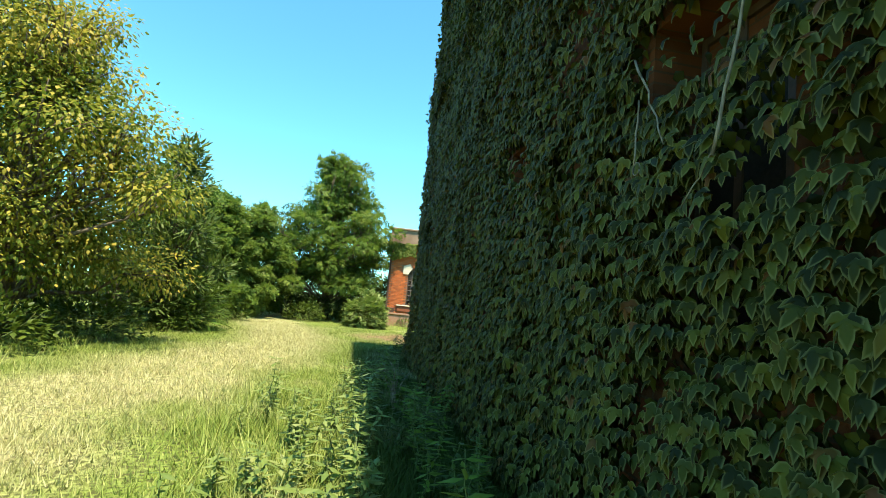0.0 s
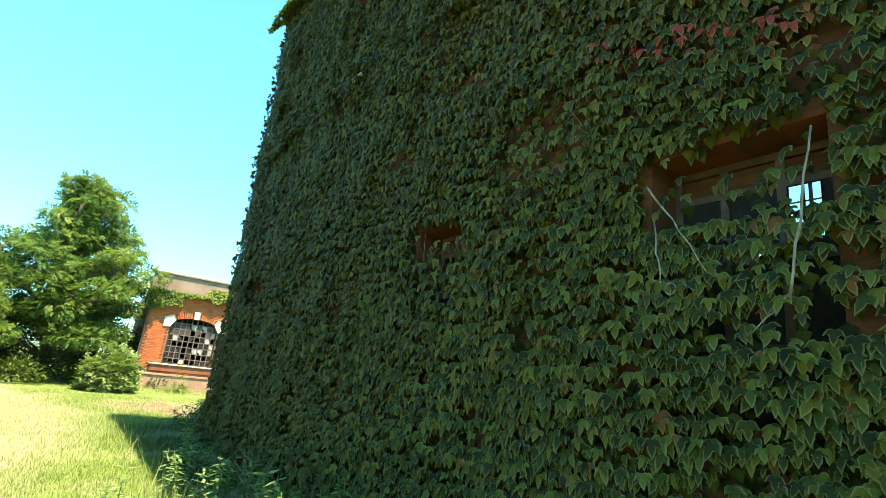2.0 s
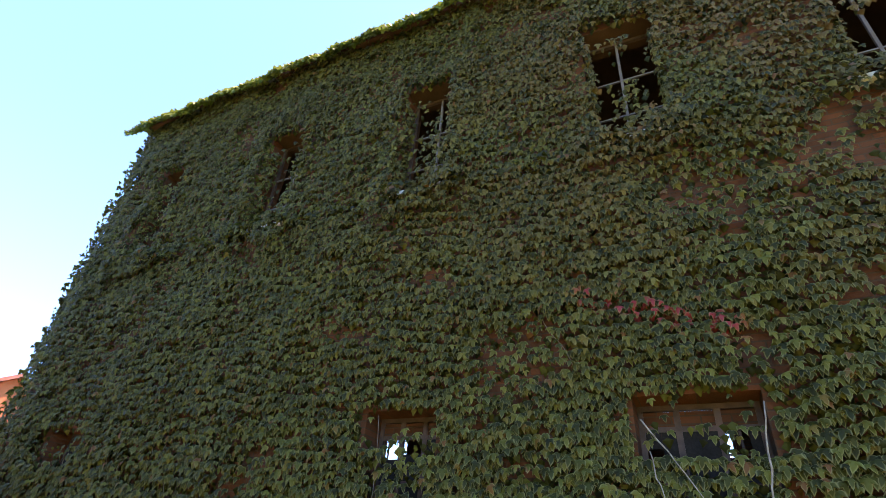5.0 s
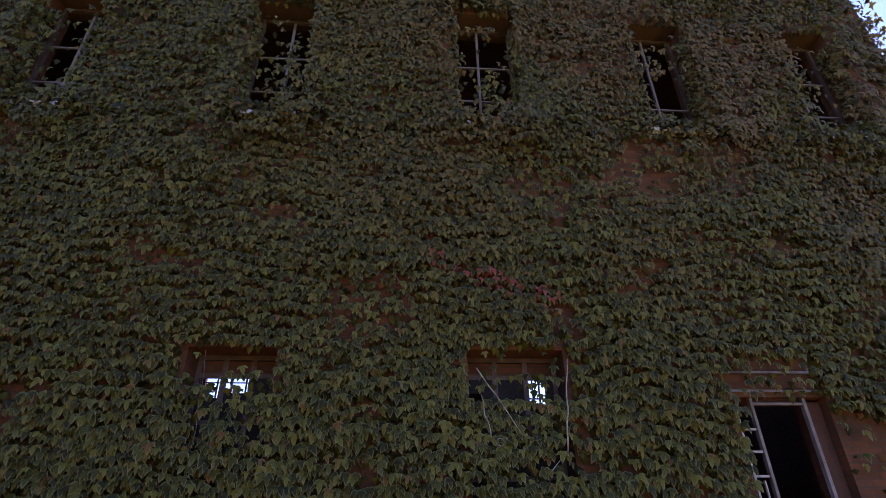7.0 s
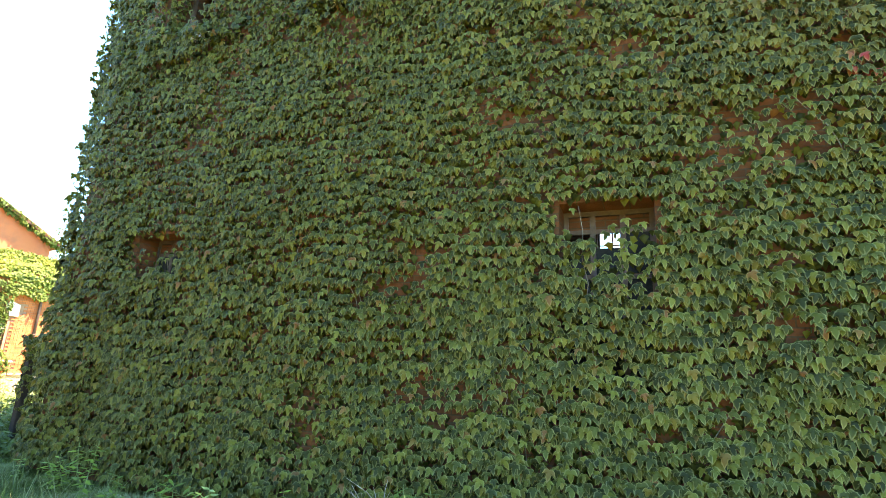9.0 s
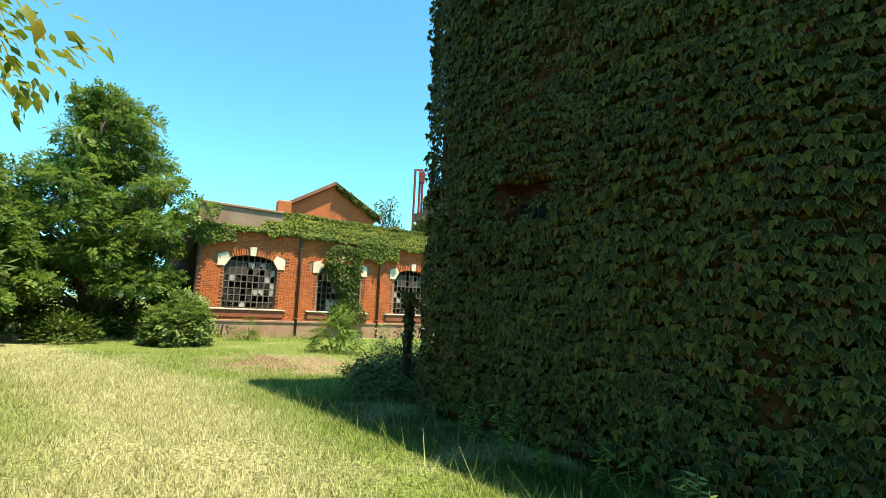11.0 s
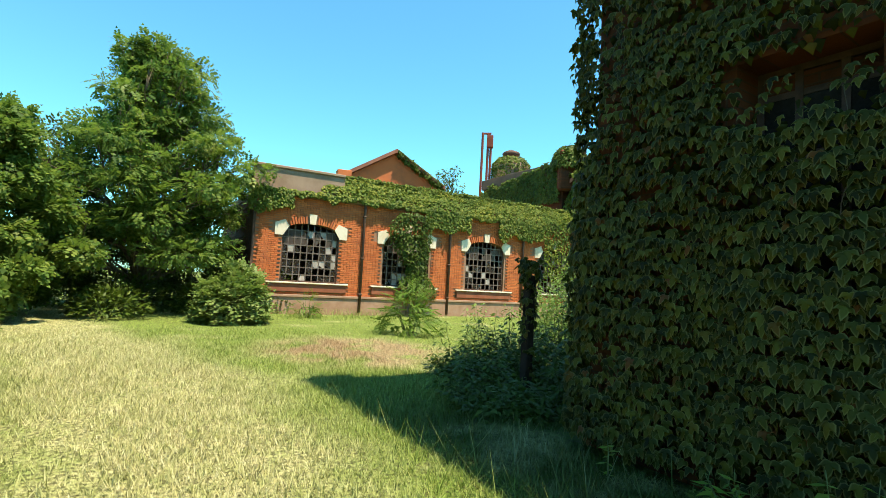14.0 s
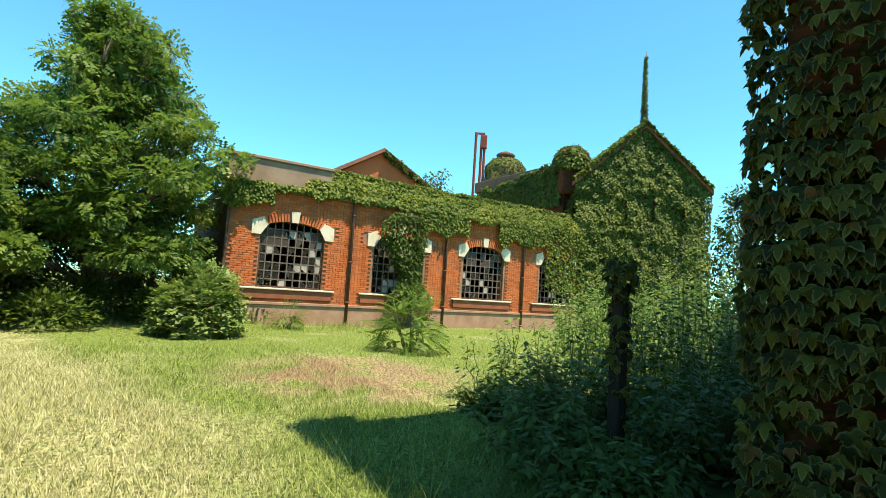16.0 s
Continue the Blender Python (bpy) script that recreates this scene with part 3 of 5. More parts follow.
def vine_rows(pitch, step, size):
    """Outer leaves on drooping shoots that run along the wall in wavering tiers, with dark gaps between them."""
    pl, sz = [], []
    for i in range(int((TALL - 0.1) / pitch)):
        x = 0.02
        while x < LONG:
            x += R.uniform(0.25, 1.75) * step
            z = 0.12 + i * pitch + 0.30 * noise.noise((x * 0.5, i * 0.03, 50.0)) + 0.13 * noise.noise((x * 1.5, i * 0.10, 60.0)) + 0.06 * noise.noise((x * 3.6, i * 0.45, 66.0)) + R.gauss(0, 0.018 if i * pitch < 3.6 else 0.013)
            if z > TALL or x < end_of_vine(z) or R.random() > covered(x, z):
                continue
            loose = noise.noise((x * 1.1, i * 0.77, 71.0))
            if loose > 0.20 and R.random() < 0.6:
                continue
            t = thickness(x, z) * min(1.0, 0.35 + x) * R.uniform(0.62, 1.08)
            pl.append((x, -t, z))
            sz.append(size * (1.12 if z < 3 else 1.0) * R.uniform(0.70, 1.18))
    return np.array(pl), np.array(sz)


def vine_fill(count, deep, size, bias):
    """Leaves strewn between and behind the tiers."""
    pl, sz = [], []
    for _ in range(count):
        x, z = R.uniform(0.05, LONG), 0.12 + (TALL - 0.12) * R.random() ** bias
        if x < end_of_vine(z) or R.random() > covered(x, z):
            continue
        pl.append((x, -thickness(x, z) * min(1.0, 0.35 + x) * R.uniform(*deep), z))
        sz.append(size * R.uniform(0.6, 1.2))
    return np.array(pl), np.array(sz)


pl, sz = vine_fill(62000, (0.05, 0.42), 0.082, 1.1)
tagged(scatter("inner_foliage", IVY_FAR, pl, hang(len(pl), (0, -1, 0), 1.0, 0.28, 0.12), sz, IVY, vine, smooth=True), "inner layer of green vine leaves", kind="stuff")
pl, sz = vine_rows(0.112, 0.0195, 0.075)
pf, sf = vine_fill(11000, (0.6, 1.05), 0.068, 1.6)
pl, sz = np.concatenate([pl, pf]), np.concatenate([sz, sf])
ro = hang(len(pl), (0, -1, 0), 0.82, 0.34, 0.64)
high = pl[:, 2] > 3.6
ro[high] = hang(int(high.sum()), (0, -1, 0), 0.84, 0.30, 0.55)
near = np.where((pl[:, 0] > 11.2) & (pl[:, 0] < 12.6) & (pl[:, 2] > 1.0) & (pl[:, 2] < 2.1))[0][:300]
rest = np.ones(len(pl), bool)
rest[near] = False
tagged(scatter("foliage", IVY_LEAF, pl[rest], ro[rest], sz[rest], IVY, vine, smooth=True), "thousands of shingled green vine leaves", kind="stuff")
single = bpy.data.meshes.new("leaf")
single.from_pydata([tuple(v) for v in IVY_LEAF[0]], [], IVY_LEAF[1])
single.polygons.foreach_set("use_smooth", [True] * len(single.polygons))
# Same painted outline highlight for the single leaves.
rim = single.attributes.new("edge_highlight", "FLOAT", "POINT")
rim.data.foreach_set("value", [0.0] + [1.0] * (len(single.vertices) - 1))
single.materials.append(IVY_ONE)
for i in near:
    ob = new("leaf", single)
    ob.parent = vine
    ob.matrix_basis = Matrix.LocRotScale(Vector(pl[i]), Matrix(ro[i].tolist()).to_quaternion(), Vector((sz[i],) * 3))


def edge_leaves():
    """Leaves that wrap the two ends and hang over the eave."""
    p, o, s = [], [], []
    for end, out in ((0.40, -1), (LONG, 1)):
        for _ in range(7000 if end < 1 else 2500):
            z, y = R.uniform(0.1, TALL), R.uniform(-0.15, 2.2)
            bulge = 0.10 + 0.14 * abs(noise.noise((y, z * 0.9, end))) + 0.10 * abs(noise.noise((y, z * 3.1, end + 3)))
            p.append(((end_of_vine(z) + 0.20 if out < 0 else end) + out * bulge, y, z))
            o.append((out, -0.3, 0))
            s.append(0.078 * R.uniform(0.6, 1.2))
    p, o, s = np.array(p), np.array(o), np.array(s)
    n = len(p)
    y = -(np.array([0, 0, -0.9]) + o * 0.5 + N.normal(0, 0.4, (n, 3)))
    return p, frames_from(y, o + np.array([0, 0, 0.7]) + N.normal(0, 0.4, (n, 3))), s


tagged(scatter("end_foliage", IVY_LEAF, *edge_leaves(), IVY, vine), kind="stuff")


def eave_leaves(n):
    x = N.uniform(-0.35, LONG + 0.35, n)
    y = N.uniform(-0.42, 0.4, n)
    z = TALL + 0.08 + 0.12 * N.rand(n) - np.maximum(0, -0.10 - y) * 1.5 + np.maximum(0, y) * 0.3 + 0.05 * np.sin(x * 3.1) + 0.04 * np.sin(x * 7.7)
    o = np.tile([0, -0.5, 1.0], (n, 1)) + N.normal(0, 0.4, (n, 3))
    return np.stack([x, y, z], 1), frames_from(np.tile([0, 0.9, 0.25], (n, 1)) + N.normal(0, 0.5, (n, 3)), o), 0.095 * N.uniform(0.7, 1.2, n)


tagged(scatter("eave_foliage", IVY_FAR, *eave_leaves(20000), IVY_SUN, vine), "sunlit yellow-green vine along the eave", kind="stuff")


def sill_leaves():
    p, o = [], []
    for _ in range(900):
        x = R.uniform(0.1, LONG)
        y = R.uniform(-0.36, -0.02)
        p.append((x, y + 0.08, 6.34 + R.uniform(-0.14, 0.05) + 0.03 * noise.noise((x * 2, y, 0)) + 0.12 * (y + 0.2)))
    for a, b, lo, hi in UPPER:
        for _ in range(240):
            p.append((R.uniform(a - 0.12, b + 0.12), R.uniform(-0.30, 0.14), lo + R.uniform(-0.05, 0.05)))
    p = np.array(p)
    n = len(p)
    return p, frames_from(np.tile([0, 0.8, 0.4], (n, 1)) + N.normal(0, 0.5, (n, 3)), np.tile([0, -0.4, 1.0], (n, 1)) + N.normal(0, 0.4, (n, 3))), 0.085 * N.uniform(0.7, 1.2, n)


def reveal_leaves():
    """Vine that has grown round the sides of the upper window openings."""
    p, o = [], []
    for a, b, lo, hi in UPPER:
        for side, x in ((1, a), (-1, b)):
            for _ in range(200):
                y = R.uniform(-0.12, 0.20)
                p.append((x + side * (0.03 + 0.07 * R.random()), y, R.uniform(lo, hi - 0.30)))
                o.append((side * 0.7, -0.7, 0.0))
    p, o = np.array(p), np.array(o)
    n = len(p)
    y = -(np.array([0, 0, -0.85]) + o * 0.5 + N.normal(0, 0.3, (n, 3)))
    return p, frames_from(y, o + np.array([0, 0, 0.8]) + N.normal(0, 0.3, (n, 3))), 0.072 * N.uniform(0.7, 1.2, n)


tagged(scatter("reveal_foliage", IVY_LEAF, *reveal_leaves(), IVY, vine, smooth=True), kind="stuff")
tagged(scatter("ledge_foliage", IVY_FAR, *sill_leaves(), IVY, vine), kind="stuff")


def bare_stem(points, radii, name="dead_stem", mat=DEADWOOD):
    radii = [r * 0.45 for r in radii]
    v, f = tube_data(points, radii, 6)
    return link(name, v, f, mat, vine, "dry leafless vine stem", True)


rs = random.Random(3)
bare_stem(crooked((11.60, -0.19, 3.10), (11.47, -0.25, 2.18), 7, 0.012, rs), [0.013] * 3 + [0.017] * 5)
bare_stem(crooked((11.47, -0.25, 2.20), (11.26, -0.24, 1.99), 5, 0.012, rs), [0.011, 0.010, 0.009, 0.008, 0.007, 0.006])
bare_stem(crooked((10.65, -0.17, 3.00), (11.05, -0.21, 2.36), 7, 0.014, rs), [0.016, 0.016, 0.015, 0.013, 0.012, 0.011, 0.010, 0.007])
bare_stem(crooked((10.69, -0.15, 2.74), (10.76, -0.20, 2.33), 6, 0.014, rs), [0.013, 0.013, 0.012, 0.012, 0.011, 0.011, 0.010])
loop = [(10.84 + 0.035 * math.cos(a), -0.23, 2.28 + 0.035 * math.sin(a)) for a in [k * 0.55 for k in range(12)]]
bare_stem(loop, [0.008] * 12, "dead_stem_coil")
for i in range(34):
    x = rs.uniform(0.4, 13.2)
    z = rs.uniform(0.2, 5.0)
    bare_stem(crooked((x, -0.06, z), (x + rs.uniform(-0.5, 0.5), -0.07, z + rs.uniform(0.7, 1.8)), 6, 0.06, rs), [0.012 - 0.001 * k for k in range(7)], "vine_stem", BARK)


# ---- the low brick works across the turf ----
# Local axes: x along its front, y into the building, z up.
FU = Vector((0.05, 1.0, 0)).normalized()
FM = Matrix(((FU.x, -FU.y, 0, -15.7), (FU.y, FU.x, 0, 0.0), (0, 0, 1, 0), (0, 0, 0, 1)))
works = empty("brick_works", FM, "low red brick factory with arched windows and vine eave", "building")
WEND = 17.5
WINS = [(1.31, 3.52), (5.45, 7.62), (9.55, 11.70), (13.85, 15.95)]
SILL, SPRING, RISE = 1.17, 3.02, 0.42


def arch_z(s, a, b):
    f = (s - (a + b) / 2) / ((b - a) / 2)
    return SPRING + RISE * math.sqrt(max(0.0, 1 - f * f * 0.96)) if abs(f) <= 1 else SPRING


def works_wall():
    """Front wall with arched openings, in narrow upright strips over each arch."""
    items, heads = [], []
    holes = [(a, b, SILL, SPRING) for a, b in WINS]
    for x0, x1, y0, y1, z0, z1 in wall_boxes(0.3, WEND, 0.0, 4.45, holes, 0.02, 0.45):
        over = [w for w in WINS if abs(x0 - w[0]) < 1e-6 and abs(x1 - w[1]) < 1e-6]
        if over and abs(z0 - SPRING) < 1e-6:
            heads.append((x0, x1, y0, y1, z1, over[0]))
        else:
            items.append((x0, x1, y0, y1, z0, z1))
    bm = boxes(items)
    for x0, x1, y0, y1, z1, w in heads:
        n = 22
        rim = [(x0 + (x1 - x0) * k / n, arch_z(x0 + (x1 - x0) * k / n, *w)) for k in range(n + 1)]
        rings = [[bm.verts.new((x, y, z)) for x, z in rim + [(x1, z1), (x0, z1)]] for y in (y0, y1)]
        bm.faces.new(rings[0])
        bm.faces.new(rings[1][::-1])
        m = len(rings[0])
        for k in range(m):
            bm.faces.new((rings[0][k], rings[1][k], rings[1][(k + 1) % m], rings[0][(k + 1) % m]))
    bmesh.ops.remove_doubles(bm, verts=bm.verts[:], dist=0.0001)
    return bm


part("front_wall", works_wall(), MORTAR, works, "red brick wall with weathered joints")
part("plinth", boxes([(0.22, WEND, -0.06, 0.018, -0.3, 0.60)], 0.01), PLASTER, works, "stained rendered plinth")
part("plinth_cap", boxes([(0.20, WEND, -0.10, 0.016, 0.603, 0.70)], 0.012), PLASTER, works)
# Darker brick than the front: the shadow on this end is in its colour.
part("end_wall", boxes([(0.3, 0.7, 0.46, 9.0, -0.3, 4.45)]), OLD, works)
part("far_wall", boxes([(0.3, WEND, 9.0, 9.4, -0.3, 4.45)]), MORTAR, works)
part("eave_cornice", boxes([(0.02, WEND, -0.12, 0.5, 4.453, 4.58)], 0.02), CONCRETE, works, "grey rendered cornice")
part("low_roof", boxes([(3.61, WEND, 0.38, 0.62, 4.703, 5.36)], 0.02), TILE, works, "low roof edge smothered by vine")
part("parapet", boxes([(0.12, 3.6, -0.02, 0.3, 4.583, 5.42)], 0.01), CONCRETE, works, "stained rendered parapet")
part("parapet_coping", boxes([(0.0, 3.6, -0.09, 0.42, 5.423, 5.53)], 0.02), CONCRETE, works)
part("flat_roof", boxes([(0.3, WEND, 0.503, 9.4, 4.453, 4.7)]), CONCRETE, works)
part("inner_floor", boxes([(0.7, WEND, 0.46, 9.0, -0.3, 0.1)]), DARKROOM, works)

for wi, (a, b) in enumerate(WINS):
    rr = random.Random(60 + wi)
    win = part("window", boxes([(a, a + 0.06, 0.10, 0.16, SILL, SPRING), (b - 0.06, b, 0.10, 0.16, SILL, SPRING), (a + 0.06, b - 0.06, 0.10, 0.16, SILL, SILL + 0.06)]), IRON, works, "arched iron window with many broken panes")
    cols, rows_ = 9, 8
    w = (b - a) / cols
    h = (SPRING + RISE - SILL) / rows_
    for c in range(1, cols):
        s = a + w * c
        part("glazing_bar", boxes([(s - 0.02, s + 0.02, 0.112, 0.15, SILL + 0.06, arch_z(s, a, b))]), GREYIRON, win)
    for r in range(1, rows_):
        z = SILL + h * r
        if z < SPRING:
            lo, hi = a + 0.06, b - 0.06
        else:
            f = math.sqrt(max(0.0, (1 - ((z - SPRING) / RISE) ** 2) / 0.96)) * (b - a) / 2
            lo, hi = (a + b) / 2 - f, (a + b) / 2 + f
        part("glazing_bar", boxes([(lo, hi, 0.116, 0.146, z - 0.02, z + 0.02)]), GREYIRON, win)
    for c in range(cols):
        for r in range(rows_):
            s0, s1, z0, z1 = a + w * c + 0.02, a + w * (c + 1) - 0.02, SILL + h * r + 0.02, SILL + h * (r + 1) - 0.02
            if z1 > arch_z((s0 + s1) / 2, a, b) - 0.03:
                continue
            q = rr.random()
            upper = r >= rows_ - 3
            if q < (0.85 if upper else 0.42):
                bm = bmesh.new()
                pts = [(s0, z0), (s1, z0), (s1, z1), (s0, z1)]
                if q < (0.45 if upper else 0.36):
                    k = rr.randrange(4)
                    f1, f2 = rr.uniform(0.2, 0.8), rr.uniform(0.2, 0.8)
                    p, n1, n0 = pts[k], pts[(k + 1) % 4], pts[k - 1]
                    pts[k:k + 1] = [(p[0] + (n0[0] - p[0]) * f1, p[1] + (n0[1] - p[1]) * f1), (p[0] + (n1[0] - p[0]) * f2, p[1] + (n1[1] - p[1]) * f2)]
                lo = [bm.verts.new((s, 0.126, z)) for s, z in pts]
                hi = [bm.verts.new((s, 0.131, z)) for s, z in pts]
                bm.faces.new(lo)
                bm.faces.new(hi[::-1])
                for k in range(len(lo)):
                    bm.faces.new((lo[k], hi[k], hi[(k + 1) % len(lo)], lo[(k + 1) % len(lo)]))
                part("pane", bm, (MIDGLASS if rr.random() < 0.8 else PALEGLASS) if upper else (PALEGLASS if rr.random() < 0.22 else GLASS), win)
    part("window_sill", boxes([(a - 0.52, b + 0.45, -0.12, 0.09, SILL - 0.06, SILL - 0.002)], 0.012), STONE, works, "pale stone sill")
    part("sill_apron", boxes([(a - 0.45, b + 0.38, -0.07, 0.016, SILL - 0.36, SILL - 0.063)], 0.008), SILLRED, works, "dull red painted apron")
    for s in (a, b):
        o = -1 if s == a else 1
        bm = bmesh.new()
        pts = [(s, SPRING - 0.10), (s + 0.30 * o, SPRING - 0.10), (s + 0.30 * o, SPRING + 0.36), (s - 0.06 * o, SPRING + 0.50), (s - 0.22 * o, SPRING + 0.26)]
        lo = [bm.verts.new((x, -0.045, z)) for x, z in pts]
        hi = [bm.verts.new((x, 0.016, z)) for x, z in pts]
        bm.faces.new(lo if o > 0 else lo[::-1])
        for k in range(5):
            bm.faces.new((lo[k], hi[k], hi[(k + 1) % 5], lo[(k + 1) % 5]))
        bmesh.ops.recalc_face_normals(bm, faces=bm.faces)
        part("springer_stone", bm, STONE, works, "pale springer stone")
    m = (a + b) / 2
    bm = bmesh.new()
    pts = [(m - 0.11, SPRING + RISE - 0.02), (m + 0.11, SPRING + RISE - 0.02), (m + 0.15, SPRING + RISE + 0.36), (m - 0.15, SPRING + RISE + 0.36)]
    lo = [bm.verts.new((x, -0.06, z)) for x, z in pts]
    hi = [bm.verts.new((x, 0.016, z)) for x, z in pts]
    bm.faces.new(lo)
    for k in range(4):
        bm.faces.new((lo[k], hi[k], hi[(k + 1) % 4], lo[(k + 1) % 4]))
    bmesh.ops.recalc_face_normals(bm, faces=bm.faces)
    part("keystone", bm, STONE, works, "pale keystone")
    # arch of bricks on end
    n = 24
    for k in range(n):
        s = a - 0.02 + (b - a + 0.04) * (k + 0.5) / n
        f = (s - m) / ((b - a) / 2)
        if abs(s - m) < 0.16 or abs(f) > 0.84:
            continue
        z = arch_z(s, a, b)
        lean = math.atan2(RISE * f * 0.96, math.sqrt(1 - f * f * 0.96) * (b - a) / 2)
        ob = part("arch_brick", boxes([(-0.036, 0.036, -0.03, 0.016, 0.0, 0.27)], 0.004), BRICK_ONE, works)
        ob.matrix_basis = pose(s, 0, z, 0, math.degrees(lean), 0)

for s in (4.5, 8.6, 12.75):
    v, f = tube_data([(s, -0.09, 0.05), (s, -0.09, 4.0), (s, -0.09, 4.2), (s, -0.09, 4.45)], [0.055] * 4, 10)
    pipe = link("downpipe", v, f, IRON, works, "rusty brown downpipe", True)
    for z in (0.75, 2.2, 3.9):
        v, f = tube_data([(s, -0.09, z), (s, -0.09, z + 0.08)], [0.075] * 2, 10)
        link("pipe_collar", v, f, IRON, pipe, "", True)
part("corner_pipe", boxes([(0.20, 0.29, -0.10, -0.01, 0.1, 4.45)], 0.01), IRON, works)
part("meter_box", boxes([(0.35, 0.72, -0.10, 0.014, 0.72, 0.98)], 0.01), IRON, works, "small dark wall box")


def lay_bricks():
    """Courses of single bricks on the front; those of the first pier are parts, the rest one mesh."""
    bl, bh, j = 0.235, 0.062, 0.012
    me = bpy.data.meshes.new("brick")
    bm = boxes([(0, bl, -0.010, 0.017, 0, bh)], 0.003)
    bm.to_mesh(me)
    bm.free()
    me.materials.append(BRICK_ONE)
    pts = []
    row, z = 0, 0.705
    while z < 4.40:
        s = 0.31 - (row % 2) * (bl + j) / 2
        while s < WEND - bl:
            c, zc = s + bl / 2, z + bh / 2
            bad = s < 0.30
            for a, b in WINS:
                if a - bl / 2 < c < b + bl / 2 and SILL - 0.12 < zc and (zc < SPRING + 0.02 or zc < arch_z(min(max(c, a), b), a, b) + 0.29):
                    bad = True
                if a - 0.55 < c < b + 0.48 and SILL - 0.38 < zc < SILL + 0.02:
                    bad = True
                if (abs(c - a + 0.17) < 0.30 or abs(c - b - 0.17) < 0.30) and SPRING - 0.05 < zc < SPRING + 0.45:
                    bad = True
            if not bad:
                pts.append((s, z))
            s += bl + j
        z += bh + j
        row += 1
    first = [p for p in pts if p[0] < 1.2 or 3.5 < p[0] < 4.6][:300]
    chosen = set(first)
    verts, faces = [], []
    for s, z in pts:
        if (s, z) in chosen:
            ob = new("brick", me)
            ob.parent = works
            ob.matrix_basis = Matrix.Translation((s, R.uniform(-0.003, 0.003), z))
            continue
        o, d = len(verts), R.uniform(-0.004, 0.003)
        verts += [(s + i * bl, y + d, z + k * bh) for y in (-0.010, 0.017) for k in (0, 1) for i in (0, 1)]
        faces += [(o, o + 1, o + 3, o + 2), (o, o + 4, o + 5, o + 1), (o + 2, o + 3, o + 7, o + 6), (o, o + 2, o + 6, o + 4), (o + 1, o + 5, o + 7, o + 3)]
    tagged(link("brickwork", verts, faces, BRICK, works, "weathered orange-red brick courses"), kind="stuff")


def blob_leaves(n, fn, shape, size, mat, name, parent, label=""):
    """Leaves on a surface given by fn() -> point, outward direction."""
    p, o = [], []
    for _ in range(n):
        a, b = fn()
        p.append(a)
        o.append(b)
    p, o = np.array(p), np.array(o, float)
    y = -(np.array([0, 0, -0.8]) + o * 0.5 + N.normal(0, 0.45, (n, 3)))
    ob = scatter(name, shape, p, frames_from(y, o + np.array([0, 0, 1.0]) + N.normal(0, 0.4, (n, 3))), size * N.uniform(0.6, 1.3, n), mat, parent, label)
    ob["kind"] = "stuff"
    return ob


wv = empty("eave_vine", FM, "bright green climbing vine hanging over the eave and low roof", "climbing plant")
rv = random.Random(12)


def eave_vine():
    s = rv.uniform(0.0, WEND + 1.5)
    low = 0.17 + 0.26 * noise.noise((s * 1.1, 0, 0)) + 0.12 * noise.noise((s * 4, 2, 0))
    if s < 1.6:
        low += 0.65
    if 7.3 < s < 9.6 or s > 11.2:
        low += 0.75 + 0.4 * noise.noise((s * 1.6, 5, 0))
    if s > 14:
        low += 2.0
    return (s, -0.13 - rv.uniform(0, 0.10), 4.66 - rv.random() ** 1.3 * max(0.12, low) + 0.1 * noise.noise((s * 3, 1, 1))), (0, -1, 0.2)


def roof_vine():
    s = 2.5 + (WEND - 2.1) * rv.random() ** 0.95
    f = rv.random()
    if s < 4.0 and f > (s - 2.5) / 1.5 + 0.1:
        s += 1.8
    return (s, -0.20 + 0.57 * f, 4.62 + 0.95 * f ** 0.8 + 0.10 * noise.noise((s * 1.7, f * 3, 0)) + rv.uniform(0, 0.07)), (0, -0.6, 0.8)


def top_vine():
    s = rv.uniform(3.4, WEND)
    return (s, rv.uniform(0.2, 0.9), 5.48 + 0.12 * noise.noise((s * 1.3, 0, 3)) + rv.uniform(-0.05, 0.10)), (0, -0.2, 1)


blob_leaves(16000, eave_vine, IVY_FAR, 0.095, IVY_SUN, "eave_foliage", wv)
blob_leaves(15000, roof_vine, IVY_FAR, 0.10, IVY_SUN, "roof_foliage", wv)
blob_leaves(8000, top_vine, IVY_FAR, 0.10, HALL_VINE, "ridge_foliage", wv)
climb = empty("wall_creeper", FM, "dark bushy creeper growing up over an arched window", "climbing plant")


def creeper():
    f = rv.random()
    z = 0.7 + 3.6 * f
    w = 0.75 + 0.25 * math.sin(z * 2.3) + 0.2 * noise.noise((z * 1.4, 0, 2))
    a = rv.uniform(-1, 1)
    return (6.75 + w * a + 0.2 * math.sin(z * 1.3), -0.18 - 0.45 * math.sqrt(1 - a * a) * rv.uniform(0.5, 1.0), z), (a, -1, 0.1)


blob_leaves(3600, creeper, OVAL, 0.14, DARKLEAF, "foliage", climb)
v, f = [], []
for k in range(7):
    s = 6.6 + 0.1 * k
    tube_data(crooked((s, -0.12, 0.0), (s + rv.uniform(-0.5, 0.5), -0.2, 3.6), 7, 0.12, rv), [0.03 - 0.003 * i for i in range(8)], 5, v, f)
tagged(link("stemwork", v, f, BARK, climb, "", True), kind="stuff")

# ---- the gabled hall beyond, wholly grown over ----
GU = Vector((0.533, 0.845, 0)).normalized()
GM = Matrix(((GU.x, -GU.y, 0, -15.05), (GU.y, GU.x, 0, 16.30), (0, 0, 1, 0), (0, 0, 0, 1)))
